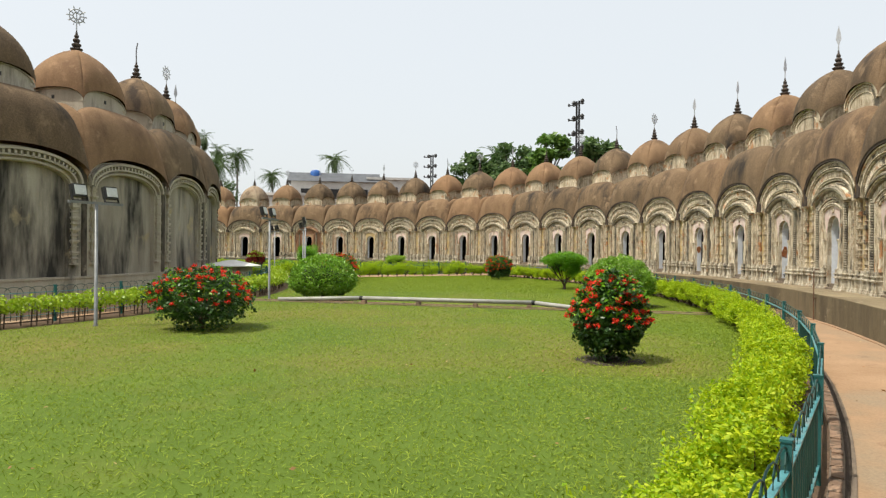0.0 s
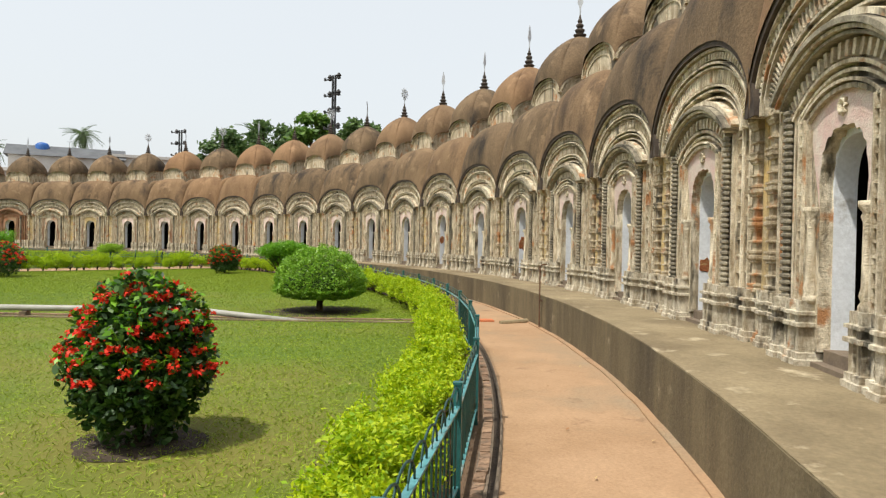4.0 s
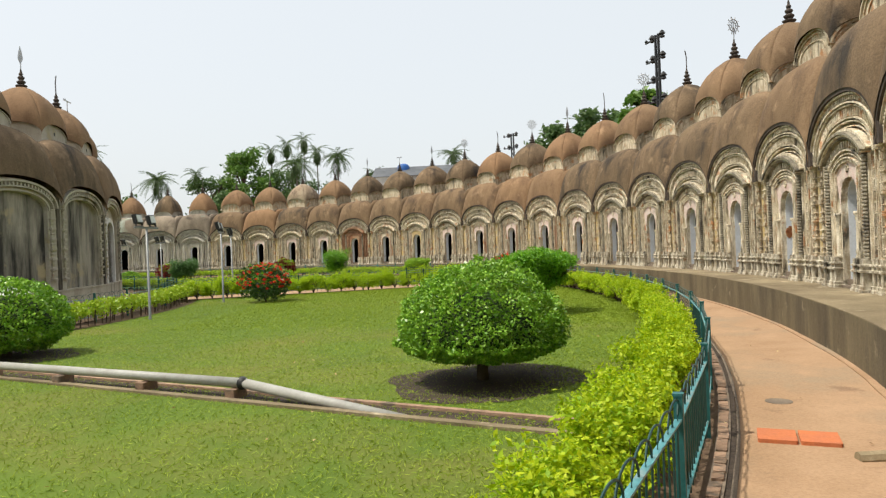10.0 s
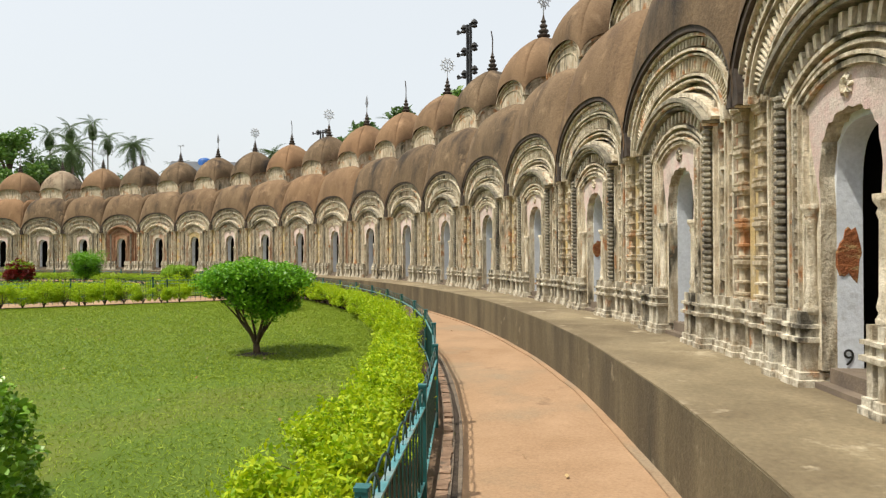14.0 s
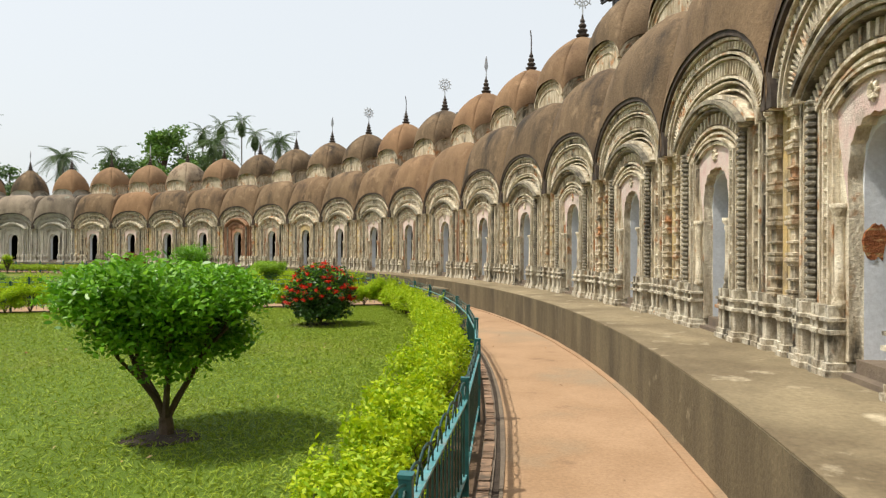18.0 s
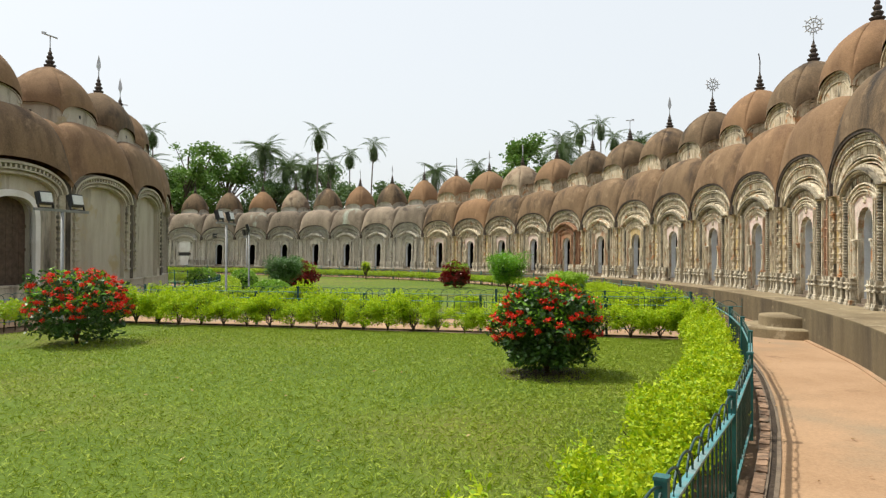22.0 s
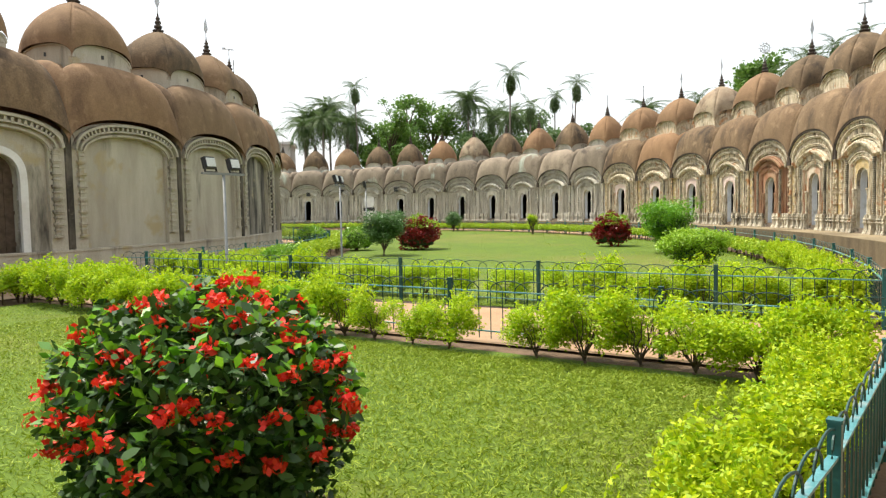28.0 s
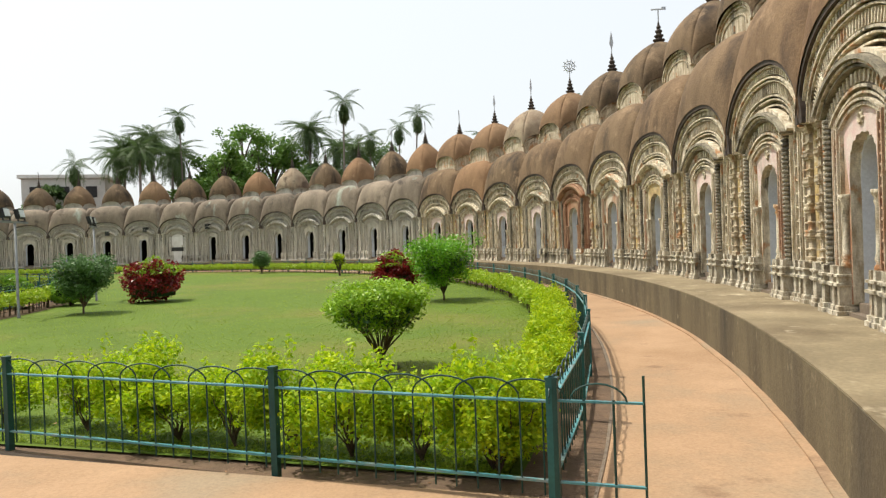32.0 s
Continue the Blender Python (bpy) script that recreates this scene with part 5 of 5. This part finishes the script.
def croton(r, deg, h, w, seed):
    p = blob_points(4200, w / 2, w / 2, h * 0.5, seed, 0.5, 0.4, -0.9) + np.array([0, 0, h * 0.48])
    q = blob_points(900, w / 2, w / 2, h * 0.5, seed + 3, 0.6, 0.4, 0.35) + np.array([0, 0, h * 0.49])
    return shrub("red_leaf_bush", r, deg, h, w, "dense bush of dark crimson and green leaves", "bush",
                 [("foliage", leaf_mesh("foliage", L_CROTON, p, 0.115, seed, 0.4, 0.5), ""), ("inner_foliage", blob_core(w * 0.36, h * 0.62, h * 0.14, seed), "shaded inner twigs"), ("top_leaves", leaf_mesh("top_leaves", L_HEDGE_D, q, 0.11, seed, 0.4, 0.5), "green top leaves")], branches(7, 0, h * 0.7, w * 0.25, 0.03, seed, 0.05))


flower_bush(34.0, -85.95, 1.20, 1.02, 1, 8000, 80, lump=0.32)
topiary(34.03, -69.6, 1.40, 1.94, 2, 34000, 0.040, 0.3)
topiary(25.45, -67.8, 1.36, 2.0, 3, 15000, 0.062, 0.62)
flower_bush(26.3, -85.0, 1.15, 1.78, 4, 6500, 80, 0.08)
goblet(33.95, -56.0, 1.46, 2.12, 5, n=24000, size=0.058, zb=0.34, clumps=70, stems=7, top=0.25)
flower_bush(34.07, -41.9, 1.2, 1.32, 6, 9500, 105, lump=0.34)
flower_bush(25.9, -42.0, 1.24, 1.6, 7, 3600, 150, 0.10)
goblet(33.97, -22.7, 1.12, 1.72, 8, L_HEDGE_D, 14000, 0.048, "rounded light green shrub on thin forking stems", 0.22, 0.15, 110, 24, 0.3)
goblet(34.2, -6.6, 1.75, 2.3, 9, L_SHRUB, 9000, 0.08, "loose bright green shrub with many stems", 0.06, 0.4, 70, 14)
croton(25.97, 2.0, 1.32, 1.75, 10)
goblet(24.95, -5.0, 1.55, 2.0, 11, L_GREYGREEN, 10000, 0.075, "dark grey-green shrub with many stems", 0.12, 0.4, 70, 14)
goblet(34.9, 36.6, 1.3, 1.55, 12, L_GREYGREEN, 4000, 0.09, "small dark green vase-shaped shrub", 0.2)
goblet(34.7, 22.0, 1.12, 1.0, 13, L_HEDGE, 1400, 0.08, "small yellow-green shrub beside the hedge", 0.35)
croton(33.3, 0.6, 1.25, 1.4, 14)
topiary(25.7, -24.9, 0.86, 1.38, 15, 9000, 0.055, 0.5)
topiary(23.6, 2.8, 0.95, 1.25, 16, 3500, 0.075, 0.6)
topiary(21.9, 3.0, 1.0, 1.35, 17, 2500, 0.085, 0.6)
# dug beds; the dark colour holds both soil and the bush's shadow
for r, deg, w in ((34.07, -69.5, 1.35), (33.95, -56.1, 0.36), (34.0, -85.95, 0.6), (34.07, -41.9, 0.74), (25.45, -67.8, 1.4), (33.95, -22.6, 0.3)):
    x, y, _ = polar(r, deg)
    rim = []
    for i in range(40):
        c, q = math.cos(math.pi * i / 20), math.sin(math.pi * i / 20)
        k = w * (0.82 + 0.22 * noise.noise((c * 1.1, q * 1.1, r + deg)) + 0.05 * noise.noise((c * 5, q * 5, r)))
        rim.append((x + k * c, y + k * q, 0.006))
    structure("bed", Geo().add(rim + [(x, y, 0.03)], [(i, (i + 1) % 40, 40) for i in range(40)]).mesh("bed", M_BED), "dug bed under a bush, soil darkened with painted shadow", "soil")

# ---- lamp posts, pipe, drain ----


def lamp_post(r, deg, turn, h=2.36):
    x, y, _ = polar(r, deg)
    t = thing("lamp_post", "galvanised pole with two floodlights on a crossbar", "lamp post", "garden floodlights", m=pose(x, y, 0, 0, 0, turn))
    part("pole", Geo().lathe([(0.045, -0.05), (0.045, 0.02), (0.034, 0.04), (0.03, h)], 10).mesh("pole", M_STEEL, True), t)
    part("crossbar", Geo().box(-0.62, 0.62, -0.025, 0.025, h, h + 0.05).mesh("crossbar", M_STEEL), t)
    for s in (-1, 1):
        f = part("floodlight", Geo().box(-0.15, 0.15, -0.05, 0.06, 0.08, 0.32, 0.02).box(-0.17, -0.155, -0.02, 0.02, 0.0, 0.22).box(0.155, 0.17, -0.02, 0.02, 0.0, 0.22).box(-0.17, 0.17, -0.02, 0.02, 0.0, 0.015).mesh("floodlight", M_BLACK), t, "black floodlight", pose(s * 0.36, 0, h + 0.05, -14, 0, 0))
        part("lens", Geo().box(-0.122, 0.122, -0.062, -0.05, 0.108, 0.292).mesh("lens", M_LENS), f, "pale glass")
    return t


for r, deg in ((24.2, -86.3), (23.97, -69.0), (23.95, -53.2), (24.4, -39.7), (24.7, -26.6), (23.6, -6.2), (24.0, 6.5)):
    lamp_post(r, deg, deg + 90)

pipe = thing("drain_pipe", "grey plastic drain pipe lying across the lawn on bricks", "pipe")
P = [Vector(polar(24.4, -69.9, 0.06)), Vector(polar(26.95, -71.0, 0.17)), Vector(polar(31.69, -71.93, 0.17)), Vector(polar(33.9, -72.6, -0.03))]
for a, b in zip(P, P[1:]):
    part("length", Geo().tube([a, b], 0.055, 12).mesh("length", M_PIPE, True), pipe)
for p in (P[1], P[2]):
    part("joint", Geo().tube([p - Vector((0.04, 0.06, 0)), p + Vector((0.04, 0.06, 0))], 0.063, 12).mesh("joint", M_BLACK, True), pipe, "black joint")
for q in (0.02, 0.35, 0.68, 0.98):
    p = P[1].lerp(P[2], q)
    thing("brick", "loose brick under the drain pipe", "brick", "bricks under the pipe", m=pose(p.x, p.y, 0, 0, 0, 20), me=Geo().box(-0.12, 0.12, -0.06, 0.06, -0.01, 0.11, 0.008).mesh("brick", M_BRICK))
drain = thing("drain", "brick-edged cement drain across the lawn", "drain", kind="structure")
da, db = Vector(polar(23.4, -69.4, 0)), Vector(polar(36.25, -72.75, 0))
dd = (db - da).normalized()
ds = dd.cross(Vector((0, 0, 1)))
for off, w, z, mt, nm in ((0.0, 0.15, 0.006, M_BED, "bed"), (-0.19, 0.035, 0.035, M_BRICK, "edging"), (0.21, 0.05, 0.03, M_PLATFORM, "edging")):
    a, b, s = da + ds * off, db + ds * off, ds * w
    up = Vector((0, 0, z))
    part(nm, Geo().add([a - s, b - s, b + s, a + s] + [v + up for v in (a - s, b - s, b + s, a + s)], [(4, 5, 6, 7), (0, 1, 5, 4), (1, 2, 6, 5), (2, 3, 7, 6), (3, 0, 4, 7)]).mesh(nm, mt), drain)
for r0, r1, a in ((36.84, 37.1, -72.5), (37.12, 37.4, -72.5)):
    x, y, _ = polar((r0 + r1) / 2, a)
    thing("slab", "bright orange brick slab over the drain on the walk", "slab", "drain slabs", m=pose(x, y, 0.013, 0, 0, a), me=Geo().box(-0.135, 0.135, -0.16, 0.16, -0.02, 0.028, 0.01).mesh("slab", M_ORANGE))
x, y, _ = polar(37.75, -73.0)
thing("pipe_end", "cement-covered drain pipe end by the platform", "pipe", m=pose(x, y, 0.02, 0, 0, -52), me=Geo().tube([(-0.32, 0, 0.0), (0.3, 0, 0.02)], 0.05, 8).mesh("pipe_end", M_PLATFORM))
x, y, _ = polar(38.03, -74.2)
dp = thing("downpipe", "thin rusty pipe standing against the platform", "pipe", m=pose(x, y, 0, 0, 0, -74))
part("pipe", Geo().tube([(0, 0, -0.02), (0, 0, 1.12), (0.03, 0.0, 1.16), (0.12, 0, 1.17)], 0.014, 8).mesh("pipe", M_RUST), dp)
part("clip", Geo().box(-0.02, 0.06, -0.025, 0.025, 0.5, 0.53).mesh("clip", M_RUST), dp)
x, y, _ = polar(37.07, -70.5)
thing("manhole", "small round dark inspection cover in the walk", "cover", m=pose(x, y, 0.012), me=Geo().lathe([(0.12, -0.01), (0.12, 0.004), (0.10, 0.006)], 20).mesh("manhole", M_KERB))
well = thing("well_cover", "round tank with a shallow white conical lid", "tank", m=pose(*polar(21.6, -59.3)))
part("body", Geo().lathe([(0.7, -0.05), (0.7, 0.88)], 24).mesh("body", M_INNER, True), well)
part("lid", Geo().lathe([(0.98, 0.88), (0.98, 0.91), (0.1, 1.1)], 24).mesh("lid", M_WHITEWASH), well, "white lid")

# ---- poles and houses beyond ----


def power_pole(x, y, h, turn, arms):
    t = thing("power_pole", "dark steel power pole with insulators", "pole", m=pose(x, y, 0, 0, 0, turn))
    for s in (-1, 1):
        part("post", Geo().box(s * 0.13 - 0.045, s * 0.13 + 0.045, -0.05, 0.05, -0.1, h).mesh("post", M_BLACK), t)
    part("lacing", Geo().tube([((-1) ** i * 0.13, 0, 3 + i * 0.45) for i in range(int((h - 3.2) / 0.45))], 0.03, 4).mesh("lacing", M_BLACK), t)
    for i in range(arms):
        z = h - 0.18 - i * 1.0
        part("arm", Geo().box(-0.55, 1.0, -0.035, 0.035, z - 0.035, z + 0.035).mesh("arm", M_BLACK), t)
        for x, q in ((-0.45, 1.9), (0.42, 1.9), (0.95, 1.0)):
            part("insulator", Geo().lathe([(0.02, -0.1 * q), (0.075 * q, -0.07 * q), (0.05 * q, -0.02), (0.09 * q, 0.03), (0.05 * q, 0.08 * q), (0.02, 0.11 * q)], 8).mesh("insulator", M_BLACK), t, "dark ribbed insulator", pose(x, 0, z + 0.06))
    return t


power_pole(38.4, -23.0, 11.5, 55, 4)
power_pole(53.8, -3.8, 10.8, 80, 3)


def house(x, y, w, d, h, turn, label, roof_mat, roof_h):
    t = thing("house", label, "house", "houses beyond the temples", m=pose(x, y, 0, 0, 0, turn))
    part("wall", Geo().box(-w / 2, w / 2, -d / 2, d / 2, -0.1, h).mesh("wall", M_HOUSE), t)
    g = Geo()
    if roof_h > 0.5:
        g.add([(-w / 2 - 0.4, -d / 2 - 0.4, h), (w / 2 + 0.4, -d / 2 - 0.4, h), (w / 2 + 0.4, d / 2 + 0.4, h), (-w / 2 - 0.4, d / 2 + 0.4, h), (-w / 2 - 0.4, 0, h + roof_h), (w / 2 + 0.4, 0, h + roof_h)], [(0, 1, 5, 4), (2, 3, 4, 5), (0, 4, 3), (1, 2, 5), (0, 3, 2, 1)])
    else:
        g.box(-w / 2 - 0.3, w / 2 + 0.3, -d / 2 - 0.3, d / 2 + 0.3, h, h + roof_h)
    part("roof", g.mesh("roof", roof_mat), t)
    for i in range(3):
        part("window", Geo().box(-0.55, 0.55, -0.06, 0.02, -0.6, 0.6).mesh("window", M_BLACK), t, "dark window", pose(-w / 3 + i * w / 3, -d / 2, h - 1.5))
    return t


house(65.0, 16.0, 10.5, 5, 9.6, -54, "long pale house with a grey tin roof", M_TINROOF, 1.3)
house(69.6, 10.4, 6, 5, 10.0, -54, "pale flat-roofed wing beside the tin-roofed house", M_HOUSE, 0.3)
house(57, 17, 5, 5, 7.4, -75, "small pale house with a flat roof", M_HOUSE, 0.3)
house(5.6, 62, 8, 6, 9.6, 5, "white flat-roofed house behind the palms", M_WHITEWASH, 0.35)
tank = thing("water_tank", "blue plastic roof tank on a flat roof", "tank", m=pose(63.2, 17.6, 10.0))
part("body", Geo().lathe([(0.62, 0.0), (0.66, 0.1), (0.66, 0.9), (0.5, 1.1), (0.2, 1.2)], 16).mesh("body", M_BLUE, True), tank)

# ---- far trees ----


def frond(L, droop, n=34, w=0.6):
    """One feather leaf along +x: leaflets hung from an arching rib."""
    def rib(t):
        return Vector((L * t * (1 - 0.30 * droop * t), 0, L * (0.45 * t - (0.45 + droop) * t * t)))
    g = Geo().tube([rib(i / 8) for i in range(9)], L * 0.010, 4, 0.3)
    for i in range(n):
        t = 0.10 + 0.90 * i / n
        c, e = rib(t), rib(min(1.0, t + 0.42 / n))
        ll = w * L * 0.40 * math.sin(math.pi * (0.15 + 0.78 * t)) + 0.06 * L
        for s in (-1, 1):
            tip = c + Vector((ll * 0.45, s * ll * 0.55, -ll * 0.8))
            g.add([c, e, tip + Vector((0.008 * L, 0, 0)), tip], [(0, 1, 2, 3)])
    return g


def palm(x, y, h, L, n, seed, label, droop=0.75, tr=0.16, dead=0):
    rr = random.Random(seed)
    t = thing("palm_tree", label, "palm tree", "palms beyond the temples", m=pose(x, y, 0, 0, 0, rr.uniform(0, 360)))
    lean = rr.uniform(-0.5, 0.5)
    part("trunk", Geo().tube([(lean * (i / 8) ** 2, 0, h * i / 8 - 0.1 * (i == 0)) for i in range(9)], tr, 8, 0.7).mesh("trunk", M_TRUNK, True), t)
    base = frond(L, droop).mesh("frond", L_PALM)
    steep = frond(L * 0.85, droop * 1.9).mesh("frond", L_PALM)
    for i in range(n):
        part("frond", base if i % 3 else steep, t, m=pose(lean, 0, h, rr.uniform(-15, 15), -84 + 146 * (i + 0.5) / n + rr.uniform(-8, 8), i * 137.5 + rr.uniform(-12, 12)))
    if dead:
        p = blob_points(500, 0.45, 0.45, 0.9, seed, 0.2) + np.array([lean, 0, h - 1.1])
        part("hanging_leaves", leaf_mesh("hanging_leaves", L_PALM, p, 0.5, seed, -1.5, 0.25), t, "drooping withered leaves")
    return t


def tree(x, y, h, w, seed, mat=L_TREE, clumps=26, n=230, size=0.42, label="leafy tree with an uneven crown"):
    rr = np.random.RandomState(seed)
    t = thing("tree", label, "tree", "trees beyond the temples", m=pose(x, y, 0, 0, 0, seed * 40))
    g = Geo().tube([(0, 0, -0.2), (0.1, 0, h * 0.25), (0, 0.1, h * 0.5), (0.05, 0, h * 0.8)], w * 0.05, 8, 0.4)
    p = []
    for i in range(clumps):
        a, z = rr.uniform(0, 2 * math.pi), rr.uniform(0.42, 0.97)
        k = w * 0.5 * math.sin(math.pi * min(1, (z - 0.25) / 0.8)) ** 0.7 * rr.uniform(0.35, 1.0)
        c = np.array([k * math.cos(a), k * math.sin(a), h * z])
        g.tube([(0, 0, h * (z - 0.22)), (c[0] * 0.5, c[1] * 0.5, h * (z - 0.1)), tuple(c)], w * 0.014, 5, 0.4)
        p.append(blob_points(n, w * 0.15, w * 0.15, w * 0.11, seed * 17 + i, 0.2, 0.6) + c)
    part("trunk", g.mesh("trunk", M_BARK), t)
    part("crown", leaf_mesh("crown", mat, np.concatenate(p), size, seed, 0.2, 0.55), t)
    return t


for x, y, h, s in ((34.3, 41.8, 14.3, 1), (42.1, 49.8, 14.6, 2), (37.7, 51.1, 12.5, 3), (42.0, 60.0, 14.8, 4), (18.2, 57.2, 15.8, 5), (65.3, 44.6, 16.0, 31), (67.5, 44.2, 17.0, 32), (70.0, 43.5, 17.9, 33), (70.1, 40.8, 15.9, 34), (54.9, 46.8, 12.4, 35), (10.5, 47.4, 9.6, 36)):
    palm(x, y, h, 1.9, 14, s, "tall slender areca palm with a small crown", 0.6, 0.10, 1)
for x, y, h, s in ((31.8, 65.8, 15.4, 11), (35.7, 71.5, 14.0, 12), (37.1, 63.3, 12.8, 13), (72.9, 39.7, 15.2, 14), (49.6, 46.4, 11.2, 15), (112.0, 50.0, 19.6, 16), (53.5, -11.0, 10.0, 17), (14.7, 53.1, 11.6, 18), (12.5, 54.8, 11.0, 19), (17.0, 57.4, 11.4, 20), (53.6, 24.5, 11.2, 21), (78.0, 37.0, 12.6, 22), (11.7, 59.2, 12.4, 23), (14.6, 60.0, 13.6, 24), (17.3, 60.2, 12.0, 25)):
    palm(x, y, h, 2.9 if s == 16 else 1.9 if s in (17, 22) else (3.1 if s < 14 or s > 22 else 2.3), 56 if s < 14 or s > 22 else 40, s, "coconut palm with a drooping feathery crown", 0.8)
for x, y, h, w, s, m in ((58.0, 41.2, 15.2, 8, 1, L_TREE), (23.8, 65.9, 16.0, 9, 2, L_TREE), (21.8, 61.8, 14.0, 8, 3, L_TREE), (27.2, 69.0, 15.5, 9, 4, L_TREE), (40.3, 67.9, 14.0, 10, 5, L_FAR), (50.9, -10.1, 10.0, 6, 6, L_FAR), (50.2, -13.4, 10.6, 6, 7, L_FAR), (49.0, -15.6, 9.6, 5, 8, L_FAR),
                         (47.7, -18.1, 11.4, 4.5, 9, L_TREE), (48.8, -21.6, 10.6, 5, 10, L_FAR), (57.6, 47.5, 12.6, 9, 11, L_FAR), (62.2, 41.9, 13.4, 9, 12, L_FAR), (67.1, 40.7, 13.0, 9, 13, L_FAR), (19.5, 58.7, 9.0, 7, 14, L_TREE), (40.1, 57.8, 10.6, 9, 15, L_FAR), (46, 52, 10.4, 8, 16, L_FAR), (33, 66, 11.5, 9, 17, L_FAR), (5, 58, 8.5, 6, 18, L_FAR), (52, 36, 8.8, 7, 19, L_FAR)):
    tree(x, y, h, w, s, m)
thin = tree(22.2, 71.9, 18.9, 6, 21, L_TREE, 12, 50, 0.4, "thin bare-limbed tree with sparse leaves")

# ---- brick edging and grass ----
structure("groove", ring("groove", M_BED, 36.645, 36.688, A0, A_CROSS0, 0.007), "dark groove of the gutter", "gutter")
edge_brick = Geo().box(-0.115, 0.115, -0.038, 0.038, -0.05, 0.035, 0.008).mesh("brick", M_BRICK)
edging = structure("brick_edging", ring("brick_edging", M_KERB, 36.545, 36.645, A0, A_CROSS0, 0.02, 0.03), "worn brick edging beside the fence", "kerb")
rb = random.Random(3)
for i in range(270):
    a = -102.5 + i * 0.255
    if a < A_CROSS0:
        x, y, _ = polar(36.59 + rb.uniform(-0.006, 0.006), a)
        part("brick", edge_brick, edging, m=pose(x, y, rb.uniform(-0.012, 0.006), rb.uniform(-3, 3), rb.uniform(-2, 2), a + 90 + rb.uniform(-2, 2)) @ Matrix.Diagonal((0.66, 1, 1, 1)))


def grass(name, a0, a1, n, h, seed, label, lean, r1=36.1, deep=12.7, fall=2.0):
    """Blades over a lawn, thinning smoothly towards its inner rim; lean thins them along the ring too."""
    rr = np.random.RandomState(seed)
    r = r1 - deep * rr.uniform(0, 1, n) ** fall
    a = np.radians(a0 + (a1 - a0) * rr.uniform(0, 1, n) ** lean)
    p = np.stack([r * np.cos(a), r * np.sin(a), np.full(n, h * 0.22)], 1)
    structure(name, leaf_mesh(name, L_GRASS, p, h, seed, 0.7, 0.12, face=0.45), label, "grass")["kind"] = "stuff"


grass("grass_blades", -101, -34.6, 340000, 0.052, 1, "fine green blades of the mown lawn", 1.0)
grass("grass_tufts", -34.9, -60, 110000, 0.07, 2, "longer unmown grass near the cross path", 2.0, 35.8, 10.0, 2.0)
grass("grass_blades_beyond", -28.6, 60, 90000, 0.05, 3, "fine green blades of the lawn beyond the cross path", 2.2)
rl = np.random.RandomState(77)
rr_, aa_ = rl.uniform(30.0, 37.9, 260), np.radians(rl.uniform(-101, -20, 260))
litter = structure("fallen_leaves", leaf_mesh("fallen_leaves", L_DRY, np.stack([rr_ * np.cos(aa_), rr_ * np.sin(aa_), np.full(260, 0.03)], 1), 0.05, 5, 0.0, 0.5, face=2.0), "dry brown leaves scattered on grass and walk", "leaves")
tagged(litter, kind="stuff")
